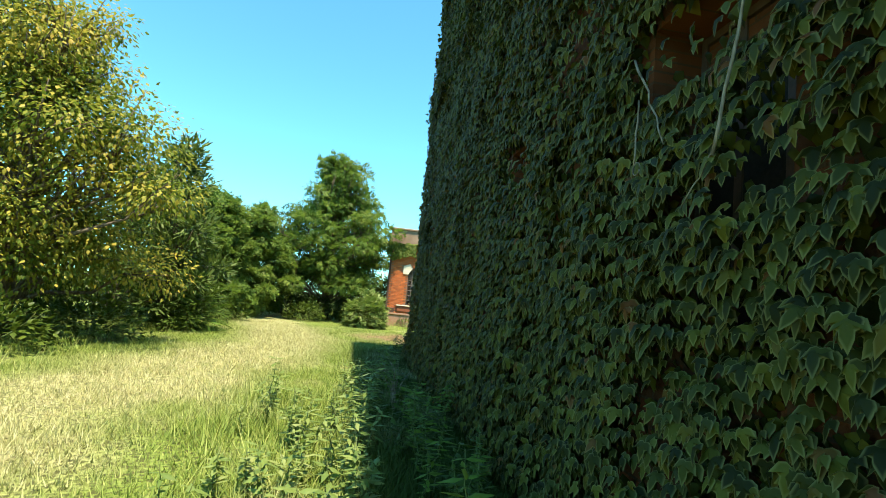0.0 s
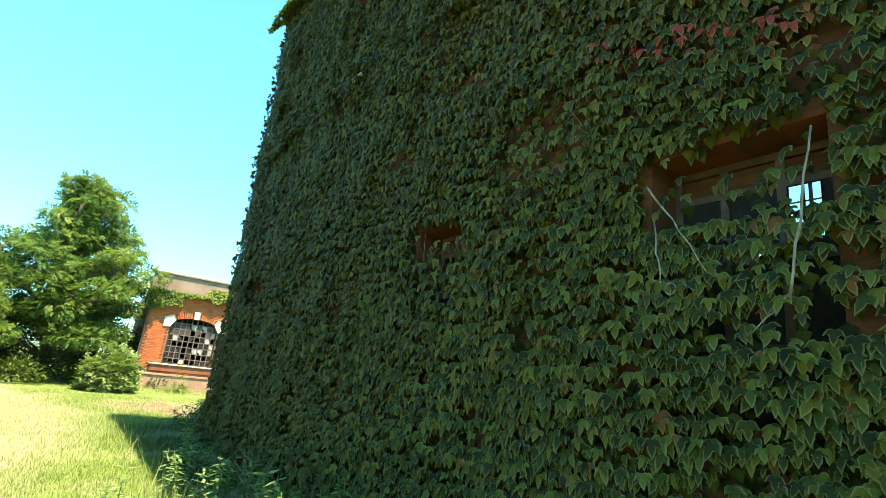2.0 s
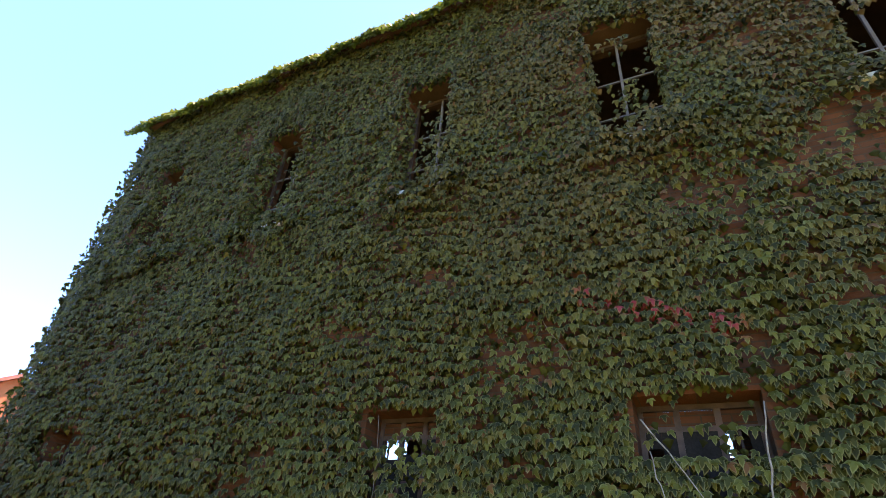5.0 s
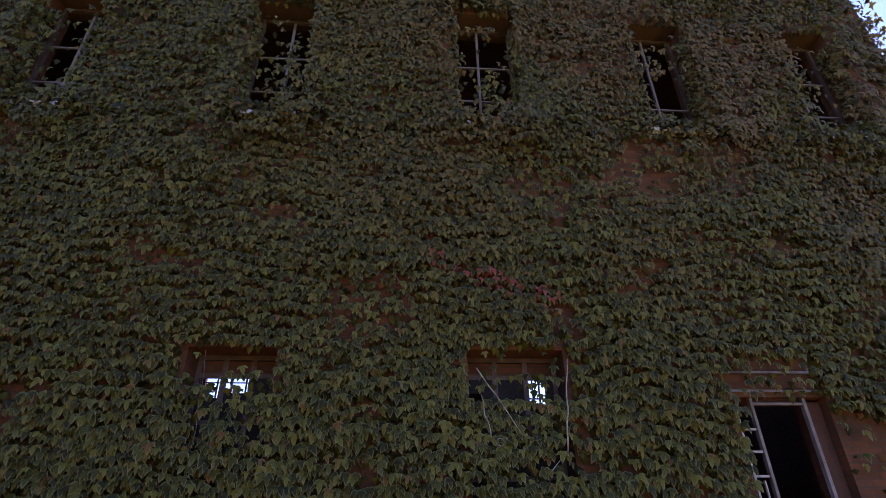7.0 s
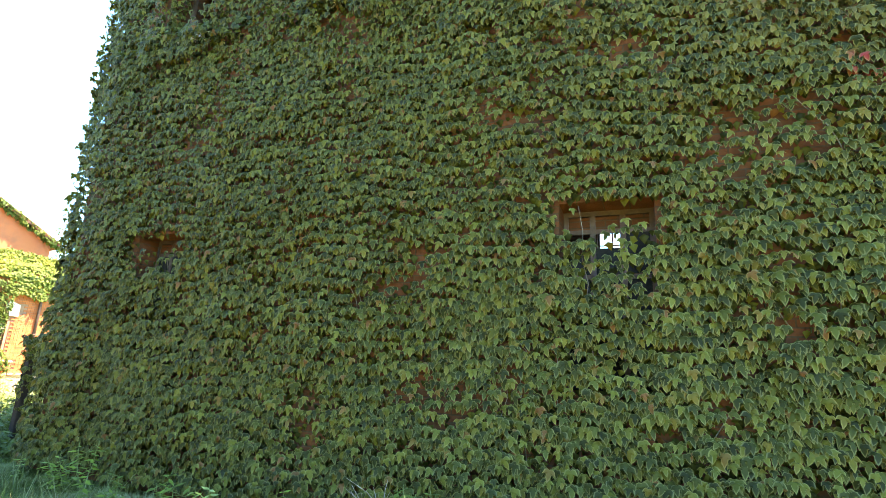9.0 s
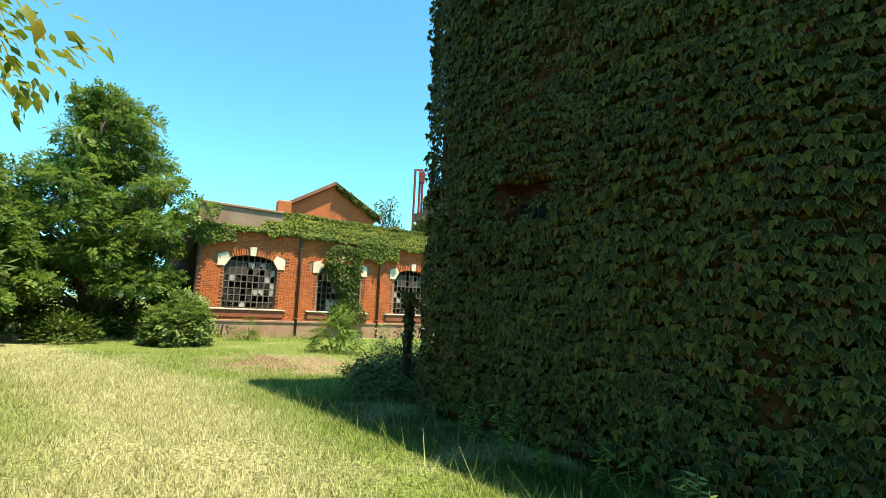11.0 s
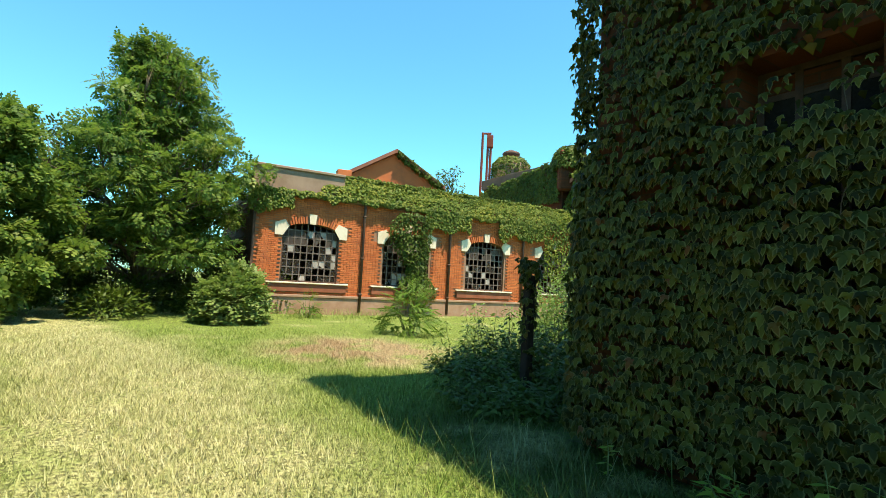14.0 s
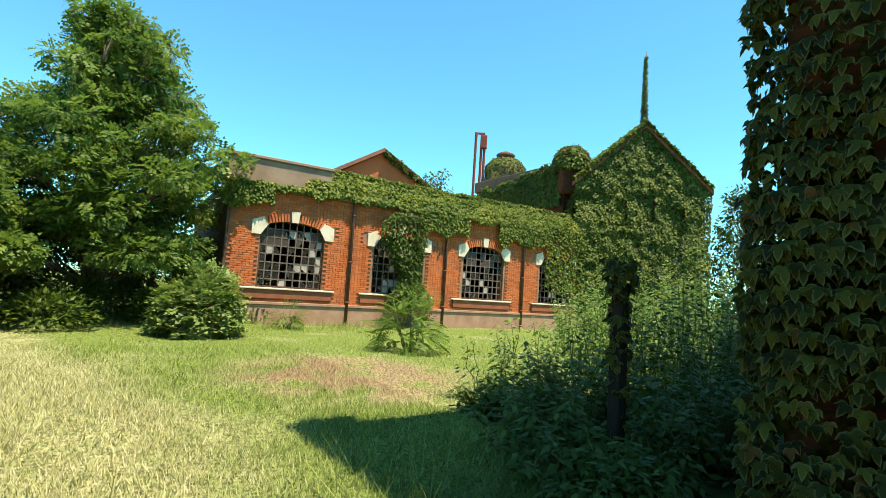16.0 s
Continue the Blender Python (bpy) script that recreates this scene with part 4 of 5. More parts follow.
hall = empty("gabled_hall", GM, "steep gabled hall completely covered by green vine", "building")
GW, GE, GP = 6.5, 7.35, 10.25


def gable_body(w, e, p, depth, lower=-0.3):
    bm = bmesh.new()
    prof = [(0, lower), (w, lower), (w, e), (w / 2, p), (0, e)]
    a = [bm.verts.new((x, 0, z)) for x, z in prof]
    b = [bm.verts.new((x, depth, z)) for x, z in prof]
    bm.faces.new(a)
    bm.faces.new(b[::-1])
    for i in range(5):
        bm.faces.new((a[i], b[i], b[(i + 1) % 5], a[(i + 1) % 5]))
    bmesh.ops.recalc_face_normals(bm, faces=bm.faces)
    return bm


part("wall", gable_body(GW, GE, GP, 9.0), OLD, hall, "dark brick under vine")
part("side_parapet", boxes([(-0.85, 0.55, 0.2, 1.6, GE - 0.6, GE + 1.6)], 0.1), OLD, hall)
for o in (0, 1):
    bm = bmesh.new()
    x0, x1 = (-0.3, GW / 2) if o == 0 else (GW + 0.3, GW / 2)
    z0 = GE - 0.25
    q = [(x0, z0), (x1, GP + 0.02), (x1, GP + 0.24), (x0, z0 + 0.22)]
    lo = [bm.verts.new((x, -0.25, z)) for x, z in q]
    hi = [bm.verts.new((x, 9.0, z)) for x, z in q]
    bm.faces.new(lo)
    bm.faces.new(hi[::-1])
    for k in range(4):
        bm.faces.new((lo[k], hi[k], hi[(k + 1) % 4], lo[(k + 1) % 4]))
    bmesh.ops.recalc_face_normals(bm, faces=bm.faces)
    part("roof", bm, TILE, hall)
v, f = tube_data([(GW / 2, 0.1, GP), (GW / 2, 0.1, GP + 1.6), (GW / 2, 0.1, GP + 4.1)], [0.10, 0.07, 0.015], 8)
spire = link("spire", v, f, IRON, hall, "thin finial mast wound with vine", True)
hv = empty("hall_vine", GM, "sunlit green vine hiding the whole gable", "climbing plant")


def gable_face():
    while True:
        x, z = rv.uniform(-0.2, GW + 0.2), rv.uniform(0.5, GP)
        if z < GE + (GP - GE) * (1 - abs(x - GW / 2) / (GW / 2)) + 0.1:
            break
    d = 0.18 + 0.14 * noise.noise((x, z, 0)) + 0.12 * noise.noise((x * 2.5, z * 2.5, 4))
    for wx, wz in ((2.1, 5.9), (3.5, 6.2), (5.0, 5.6)):
        if abs(x - wx) < 0.32 and abs(z - wz) < 0.7:
            d = 0.03
    return (x, -d, z), (0, -1, 0)


def gable_edge():
    f = rv.random()
    side = rv.choice((-1, 1))
    x = GW / 2 + side * f * (GW / 2 + 0.25)
    z = GP + 0.25 - (GP - GE + 0.2) * f + rv.uniform(0, 0.12) + 0.12 * noise.noise((f * 9, side, 0))
    return (x, -0.35 + rv.random() * 0.9, z), (side * 0.5, -0.3, 1)


def left_flank():
    t = rv.random()
    y = 0.0 + 5.0 * rv.random()
    return (-0.45 - 0.2 * rv.random() + 0.8 * t, y, GE - 2.4 + 3.0 * t + 0.2 * noise.noise((y, t * 3, 0))), (-0.8, -0.2, 0.5)


def bump():
    a, b = rv.uniform(0, 6.283), rv.uniform(-0.1, 1.0)
    r = math.sqrt(max(0.0, 1 - max(b, 0) ** 2 * 0.8))
    return (-0.15 + 1.0 * r * math.cos(a), 0.9 + 1.0 * r * math.sin(a), GE + 0.75 + 1.15 * b), (math.cos(a), math.sin(a), b)


def spire_vine():
    f = rv.random()
    a = rv.uniform(0, 6.283)
    r = 0.14 * (1 - 0.75 * f) + 0.04 * rv.random()
    return (GW / 2 + r * math.cos(a), 0.1 + r * math.sin(a), GP + 3.9 * f), (math.cos(a), math.sin(a), 0.3)


def roof_slope():
    t, y = rv.random(), 9.0 * rv.random() ** 1.3
    return (-0.3 + (GW / 2 + 0.3) * t, y - 0.2, GE + (GP - GE + 0.3) * t + 0.04 + 0.09 * noise.noise((y, t * 3, 6)) + 0.06 * rv.random()), (-0.6, 0, 0.8)


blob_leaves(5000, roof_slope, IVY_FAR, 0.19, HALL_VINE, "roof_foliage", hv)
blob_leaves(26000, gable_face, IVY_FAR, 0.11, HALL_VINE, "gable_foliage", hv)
blob_leaves(5200, gable_edge, IVY_LEAF, 0.15, HALL_VINE, "verge_foliage", hv)
blob_leaves(2600, left_flank, IVY_LEAF, 0.16, HALL_VINE, "flank_foliage", hv)
blob_leaves(1600, bump, IVY_LEAF, 0.16, HALL_VINE, "shoulder_foliage", hv)
blob_leaves(500, spire_vine, IVY_LEAF, 0.12, HALL_VINE, "spire_foliage", hv)

# ---- roofs behind ----
shed = empty("brick_gable_house", pose(-31.2, 9.9, 0, 0, 0, 78), "red brick gable with a tiled verge behind the low roof", "building")
part("wall", gable_body(7.0, 8.9, 11.0, 8.0), BRICK, shed)
for o in (0, 1):
    x0, x1 = (-0.5, 3.5) if o == 0 else (7.5, 3.5)
    bm = bmesh.new()
    q = [(x0, 8.65), (x1, 11.02), (x1, 11.3), (x0, 8.93)]
    lo = [bm.verts.new((x, -0.4, z)) for x, z in q]
    hi = [bm.verts.new((x, 8.0, z)) for x, z in q]
    bm.faces.new(lo)
    bm.faces.new(hi[::-1])
    for k in range(4):
        bm.faces.new((lo[k], hi[k], hi[(k + 1) % 4], lo[(k + 1) % 4]))
    bmesh.ops.recalc_face_normals(bm, faces=bm.faces)
    part("roof", bm, TILE, shed, "rust red tiled verge")


def verge_vine():
    f = rv.random()
    return (3.6 + 3.9 * f, -0.45 + 0.5 * rv.random(), 11.25 - 2.35 * f - 0.5 * rv.random() ** 2), (0.3, -0.6, 0.6)


blob_leaves(900, verge_vine, IVY_LEAF, 0.2, HALL_VINE, "verge_foliage", shed)
part("kneeler", boxes([(-0.8, 0.2, -0.45, 0.5, 8.3, 9.2)], 0.03), BRICK, shed)
mast = empty("iron_mast", pose(-24.0, 17.0, 0, 0, 0, 50), "rusty twin-post iron mast with a small tank box", "mast")
for x, top in ((-0.28, 11.95), (0.10, 11.85), (0.30, 10.95)):
    v, f = tube_data([(x, 0, 4.0), (x, 0, top)], [0.085] * 2, 8)
    link("post", v, f, RUST, mast)
part("crossbar", boxes([(-0.28, 0.3, -0.05, 0.05, 11.83, 11.95)]), RUST, mast)
part("tank_box", boxes([(0.02, 0.45, -0.2, 0.2, 10.9, 11.75)], 0.03), RUST, mast, "red rusted box")
part("base_block", boxes([(-0.6, 0.6, -0.5, 0.5, -0.3, 4.0)], 0.03), CONCRETE, mast)
tank = empty("overgrown_vent", pose(-23.1, 18.5, 1.35), "stubby roof ventilator drum overgrown with vine", "ventilator")
v, f = tube_data([(0, 0, -1.4), (0, 0, 8.3), (0, 0, 8.75)], [1.22, 1.22, 0.95], 18)
link("drum", v, f, CONCRETE, tank, "", True)
v, f = tube_data([(0, 0, 8.74), (0, 0, 9.0), (0, 0, 9.04), (0, 0, 9.22), (0, 0, 9.32), (0, 0, 9.45)], [0.36, 0.36, 0.58, 0.62, 0.5, 0.2], 16)
link("cap", v, f, IRON, tank, "", True)


def tank_vine():
    a, b = rv.uniform(0, 6.283), rv.random()
    r = 1.29 if b < 0.8 else 1.26 - (b - 0.8) * 2.0
    return (r * math.cos(a), r * math.sin(a), 5.9 + 2.55 * min(b / 0.8, 1.0) + (0.45 * (b - 0.8) / 0.2 if b > 0.8 else 0.0)), (math.cos(a), math.sin(a), 0.4)


blob_leaves(3600, tank_vine, IVY_FAR, 0.13, HALL_VINE, "drum_foliage", tank)
rear = empty("rear_building", pose(-23.4, 16.5, 0, 0, 0, -2.3), "flat-roofed rear block with a stained brown parapet and vine", "building")
part("wall", boxes([(0, 7.5, 0, 0.9, -0.3, 7.75)], 0.02), OLD, rear)
part("parapet", boxes([(-0.1, 7.6, -0.12, 1.0, 7.753, 8.4)], 0.02), SOOTED, rear, "stained brown parapet")


def rear_vine():
    x, f = rv.uniform(0.0, 7.4), rv.random()
    return (x, -0.16 - 0.12 * rv.random(), 6.2 + (1.45 + 0.3 * noise.noise((x * 1.2, 0, 9)) + 0.12 * x) * f), (0, -1, 0.3)


blob_leaves(4200, rear_vine, IVY_FAR, 0.16, HALL_VINE, "wall_foliage", rear)


# ---- plants ----
def crown_blobs(rnd, base, height, radius, low, top, n, lump, reach):
    """Clump centres of a crown: wide low down, airy and uneven towards the top."""
    out = []
    for i in range(n):
        f = (i + rnd.random()) / n
        z = low + (height - low) * f
        wide = radius * (0.55 + 0.45 * math.sin(math.pi * min(1, f * 1.15 + 0.18))) * (1 - (1 - top) * f ** 1.6)
        a = i * 2.4 + rnd.uniform(-0.5, 0.5)
        r = wide * rnd.uniform(0.25, reach)
        out.append((Vector((base[0] + r * math.cos(a), base[1] + r * math.sin(a), z)), radius * rnd.uniform(*lump) * (1.1 - 0.4 * f)))
    return out


def build_tree(name, base, height, radius, low, top, clumps, leaves, shape, size, mat, seed, label, droop=0.5, flat=0.65, trunk=0.16, category="tree", lump=(0.20, 0.36), reach=0.95):
    rnd = random.Random(seed)
    tree = empty(name, pose(0, 0, 0), label, category)
    blobs = crown_blobs(rnd, base, height, radius, low, top, clumps, lump, reach)
    v, f = [], []
    spine = crooked((*base, -0.1), (base[0] + rnd.uniform(-0.3, 0.3), base[1] + rnd.uniform(-0.3, 0.3), height * 0.9), 9, height * 0.03, rnd)
    tube_data(spine, [trunk * (1 - 0.09 * i) for i in range(10)], 9, v, f)
    link("trunk", v, f, BARK, tree, "", True)
    v, f = [], []
    for c, r in blobs:
        k = min(8, max(1, int((c.z / height) * 8) - 1))
        pts = crooked(spine[k], c, 4, 0.12 * (c - spine[k]).length, rnd)
        tube_data(pts, [trunk * q for q in (0.34, 0.25, 0.18, 0.12, 0.05)], 5, v, f)
        for _ in range(3):
            e = c + Vector((rnd.gauss(0, 1), rnd.gauss(0, 1), rnd.gauss(0, 0.7))).normalized() * r * 0.9
            tube_data(crooked(pts[3], e, 2, 0.05, rnd), [trunk * 0.12, trunk * 0.08, trunk * 0.03], 4, v, f)
    tagged(link("branchwork", v, f, BARK, tree, "", True), kind="stuff")
    st = np.random.RandomState(seed)
    w = np.array([r ** 2 for _, r in blobs])
    idx = st.choice(len(blobs), leaves, p=w / w.sum())
    cen = np.array([tuple(c) for c, _ in blobs])[idx]
    rad = np.array([r for _, r in blobs])[idx]
    d = st.normal(0, 1, (leaves, 3))
    d /= np.linalg.norm(d, axis=1)[:, None]
    off = d * (rad * st.uniform(0.2, 1.3, leaves) ** 0.75)[:, None]
    off[:, 2] *= flat
    p = cen + off
    p[:, 2] = np.maximum(p[:, 2], 0.08)
    y = -(d * 0.8 + np.array([0, 0, -droop]) + st.normal(0, 0.35, (leaves, 3)))
    z = np.array([0, 0, 1.0]) + 0.5 * d + st.normal(0, 0.45, (leaves, 3))
    tagged(scatter("crown", shape, p, frames_from(y, z), size * st.uniform(0.6, 1.25, leaves), mat, tree), kind="stuff")
    return tree


build_tree("locust_tree", (-17.0, -3.1), 9.35, 4.0, 1.9, 0.46, 150, 14500, PINNATE, 0.25, ROBINIA, 5, "tall airy locust tree with feathery green leaves", droop=0.15, flat=0.40, trunk=0.2, lump=(0.13, 0.25), reach=1.15)
build_tree("turning_tree", (2.0, -8.4), 6.9, 3.4, 1.5, 0.55, 90, 46000, OVAL, 0.115, YELLOWISH, 8, "broad tree with small leaves turning yellow", trunk=0.2)
build_tree("dark_tree", (-2.7, -7.0), 5.6, 1.8, 0.7, 0.25, 26, 5200, LANCE, 0.26, PINE, 9, "slim dark tree with narrow pointed leaves", droop=-0.3, trunk=0.11)
for i, (bx, by, h, r, m) in enumerate(((-10.6, -7.6, 5.2, 2.0, ROBINIA), (-13.4, -6.6, 5.4, 2.1, ROBINIA), (-13.2, -8.2, 5.2, 2.2, ROBINIA), (-18.5, -5.8, 6.3, 2.6, DARKLEAF), (-7.2, -9.6, 5.4, 2.2, DARKLEAF), (-19.0, -11.0, 7.0, 3.0, ROBINIA))):
    build_tree("locust_sapling" if m is ROBINIA else "leafy_tree", (bx, by), h, r, 0.5, 0.5, 26, 7500 if m is ROBINIA else 8000, PINNATE if m is ROBINIA else OVAL, 0.25 if m is ROBINIA else 0.17, m, 20 + i, "green tree at the edge of the turf", droop=0.2, flat=0.55, trunk=0.12)
build_tree("thicket_tree", (-1.2, -10.6), 5.2, 2.6, 0.3, 0.6, 30, 6000, OVAL, 0.18, DARKLEAF, 31, "dark leafy thicket tree in shade", trunk=0.12)
build_tree("thicket_tree", (-4.8, -9.2), 5.0, 2.4, 0.3, 0.6, 30, 6000, OVAL, 0.18, DARKLEAF, 32, "dark leafy thicket tree in shade", trunk=0.12)
build_tree("thicket_tree", (6.4, -11.6), 6.0, 3.0, 0.3, 0.6, 30, 6000, OVAL, 0.18, DARKLEAF, 33, "dark leafy thicket tree in shade", trunk=0.12)
build_tree("rear_tree", (-12.3, 27.2), 8.4, 2.9, 1.0, 0.5, 36, 5000, OVAL, 0.24, DARKLEAF, 34, "dark green tree behind the overgrown hall", trunk=0.16)
# Added to close a bright gap; its dark leaves stand for shade.
build_tree("thicket_tree", (-20.8, -1.2), 6.0, 2.3, 0.2, 0.6, 34, 8000, OVAL, 0.2, DARKLEAF, 37, "dark leafy thicket tree in shade", trunk=0.12)
build_tree("rear_tree", (1.5, 24.0), 7.0, 3.0, 1.0, 0.5, 30, 4000, OVAL, 0.24, DARKLEAF, 35, "dark green tree behind the overgrown hall", trunk=0.16)
build_tree("rear_tree", (-36.0, 22.0), 12.0, 3.5, 3.0, 0.5, 30, 3000, OVAL, 0.3, DARKLEAF, 36, "dark tree top beyond the roofs", trunk=0.2)


def build_shrub(name, base, height, radius, n, shape, size, mat, seed, label, stems=9):
    rnd = random.Random(seed)
    st = np.random.RandomState(seed)
    shrub = empty(name, pose(*base, 0), label, "shrub")
    v, f = [], []
    for _ in range(stems):
        a, r = rnd.uniform(0, 6.283), radius * rnd.uniform(0.2, 0.8)
        tube_data(crooked((0.1 * math.cos(a), 0.1 * math.sin(a), -0.05), (r * math.cos(a), r * math.sin(a), height * rnd.uniform(0.55, 0.9)), 4, 0.06, rnd), [0.016, 0.014, 0.012, 0.009, 0.005], 5, v, f)
    tagged(link("stemwork", v, f, STEM, shrub, "", True), kind="stuff")
    d = st.normal(0, 1, (n, 3))
    d /= np.linalg.norm(d, axis=1)[:, None]
    d[:, 2] = np.abs(d[:, 2])
    lump = np.array([1 + 0.28 * noise.noise(Vector(q) * 1.7 + Vector((seed, 0, 0))) for q in d])
    k = st.uniform(0.25, 1.0, n) ** 0.5 * lump
    p = np.stack([d[:, 0] * k * radius, d[:, 1] * k * radius, 0.05 + d[:, 2] * k * height * 0.95], 1)
    y = -(d * 0.9 + np.array([0, 0, -0.25]) + st.normal(0, 0.35, (n, 3)))
    tagged(scatter("leaves", shape, p, frames_from(y, np.array([0, 0, 1.0]) + 0.4 * d + st.normal(0, 0.35, (n, 3))), size * st.uniform(0.6, 1.2, n), mat, shrub), kind="stuff")
    return shrub


def build_thicket(name, base, height, radius, stems, leaves, size, mat, seed, label):
    """A tangle of upright leafy stems of uneven height, leaves all along them."""
    rnd = random.Random(seed)
    st = np.random.RandomState(seed)
    bush = empty(name, pose(*base, -0.04), label, "shrub")
    v, f, p, y = [], [], [], []
    for _ in range(stems):
        a, r = rnd.uniform(0, 6.283), radius * math.sqrt(rnd.random())
        foot = (r * math.cos(a), r * math.sin(a), 0)
        top = height * rnd.uniform(0.45, 1.12) * (1 - 0.35 * (r / radius) ** 2)
        pts = crooked(foot, (foot[0] * 1.25 + rnd.uniform(-0.2, 0.2), foot[1] * 1.25 + rnd.uniform(-0.2, 0.2), top), 6, 0.06, rnd)
        tube_data(pts, [0.008, 0.008, 0.007, 0.006, 0.005, 0.004, 0.002], 4, v, f)
        for i in range(leaves):
            q = 0.12 + 0.87 * i / leaves
            k = min(5, int(q * 6))
            at = pts[k].lerp(pts[k + 1], q * 6 - k)
            ang = i * 2.4 + rnd.uniform(-0.4, 0.4)
            off = rnd.uniform(0.02, 0.22 * (1.15 - q))
            p.append((at.x + off * math.cos(ang), at.y + off * math.sin(ang), max(0.03, at.z + rnd.uniform(-0.03, 0.03))))
            y.append((-math.cos(ang), -math.sin(ang), 0.25 + rnd.uniform(-0.4, 0.4)))
    tagged(link("stemwork", v, f, STEM, bush, "", True), kind="stuff")
    n = len(p)
    tagged(scatter("leaves", OVAL, np.array(p), frames_from(np.array(y), np.array([0, 0, 1.0]) + st.normal(0, 0.3, (n, 3))), size * st.uniform(0.6, 1.25, n), mat, bush), kind="stuff")
    return bush


build_shrub("locust_shrub", (-12.3, -0.9), 1.65, 1.05, 1500, PINNATE, 0.27, WEED, 50, "rounded light green shrub with feathered leaves")
build_shrub("sumac_shrub", (-3.1, -6.45), 1.55, 0.85, 210, FERN, 0.62, SUMAC, 51, "bright green sumac shrub with long feathered leaves")
build_shrub("sumac_shrub", (-8.65, 3.05), 1.3, 0.62, 110, FERN, 0.6, SUMAC, 52, "bright green sumac shrub with long feathered leaves")
build_shrub("sumac_shrub", (-14.0, 1.9), 0.7, 0.5, 60, FERN, 0.4, SUMAC, 58, "bright green sumac shrub with long feathered leaves")
# FRESH puts sunlight into the shrub's colour, DARKLEAF the building's shade.
for i, (x, y, h, r, m) in enumerate(((-3.6, 2.0, 1.0, 0.85, WEED), (-2.5, 1.9, 1.0, 0.8, DARKLEAF), (-4.7, 4.6, 2.0, 0.9, FRESH), (-4.9, 7.0, 2.5, 1.3, FRESH), (-2.6, 5.4, 2.2, 1.2, FRESH), (-1.1, 3.6, 1.3, 0.9, DARKLEAF), (-5.2, 6.0, 2.0, 1.2, FRESH), (-0.9, 1.7, 0.8, 0.7, DARKLEAF), (-2.2, 3.4, 1.9, 0.85, DARKLEAF), (-3.0, 6.6, 2.6, 1.3, FRESH), (-1.3, 5.2, 2.0, 1.0, DARKLEAF), (-1.5, 8.2, 2.2, 1.6, FRESH), (-4.6, 9.5, 2.3, 1.6, FRESH), (-7.2, 8.4, 1.8, 1.2, FRESH), (-4.3, 2.6, 0.7, 0.6, WEED), (-0.7, 0.3, 0.35, 0.4, DARKLEAF), (-3.1, 1.0, 0.4, 0.45, DARKLEAF), (-1.75, 0.35, 0.6, 0.5, DARKLEAF), (-1.1, 0.1, 0.4, 0.45, DARKLEAF), (-2.3, 1.1, 0.95, 0.6, DARKLEAF), (-0.75, 1.3, 0.9, 0.55, DARKLEAF), (14.0, -0.38, 0.75, 0.32, DARKLEAF))):
    build_thicket("wild_shrub", (x, y), h * 1.1, r, int(16 + 22 * r), int(26 + 14 * h), 0.10, m, 70 + i, "tangled green wild shrub by the building corner")
for i, (x, y, h, r) in enumerate(((1.2, -7.2, 0.9, 1.2), (3.6, -7.6, 0.8, 1.1), (-2.6, -6.6, 1.0, 0.9), (-6.6, -7.2, 1.0, 1.3), (-9.0, -6.9, 1.1, 1.2), (-16.0, -3.4, 1.2, 1.6), (-13.4, -4.0, 0.9, 1.1), (-15.2, -1.6, 1.0, 0.7), (-17.6, -0.2, 2.3, 1.5), (-17.8, -2.6, 2.5, 1.6), (-18.2, -5.0, 2.4, 1.7), (-16.4, 1.4, 2.0, 0.9), (-20.5, -8.5, 2.6, 2.2), (-21.5, -1.0, 3.4, 2.2), (-22.0, -4.6, 3.6, 2.4), (-19.6, -6.6, 3.0, 2.0))):
    build_shrub("hedge_shrub", (x, y), h, r, 1100 if h < 1.9 else 2400, OVAL, 0.15, DARKLEAF, 90 + i, "dark low undergrowth at the foot of the trees")

# ---- the overgrown post ----
post = empty("wooden_post", pose(-1.22, 0.62, 0), "dark weathered post wrapped in climbing vine", "post")
part("shaft", boxes([(-0.06, 0.06, -0.06, 0.06, -0.2, 1.60)], 0.012), plain_mat("black_wood", (0.022, 0.015, 0.012), (0.045, 0.024, 0.018), 8.0, 0.95), post)


def post_vine():
    a = rv.uniform(0, 6.283)
    z = rv.random() ** 0.4
    r = 0.07 + (0.10 * max(0.0, z - 0.75) * 4) * rv.random() + 0.03 * rv.random()
    return (r * math.cos(a), r * math.sin(a), 0.1 + 1.72 * z), (math.cos(a), math.sin(a), 0.2)


blob_leaves(150, post_vine, IVY_LEAF, 0.085, IVY, "post_foliage", post)


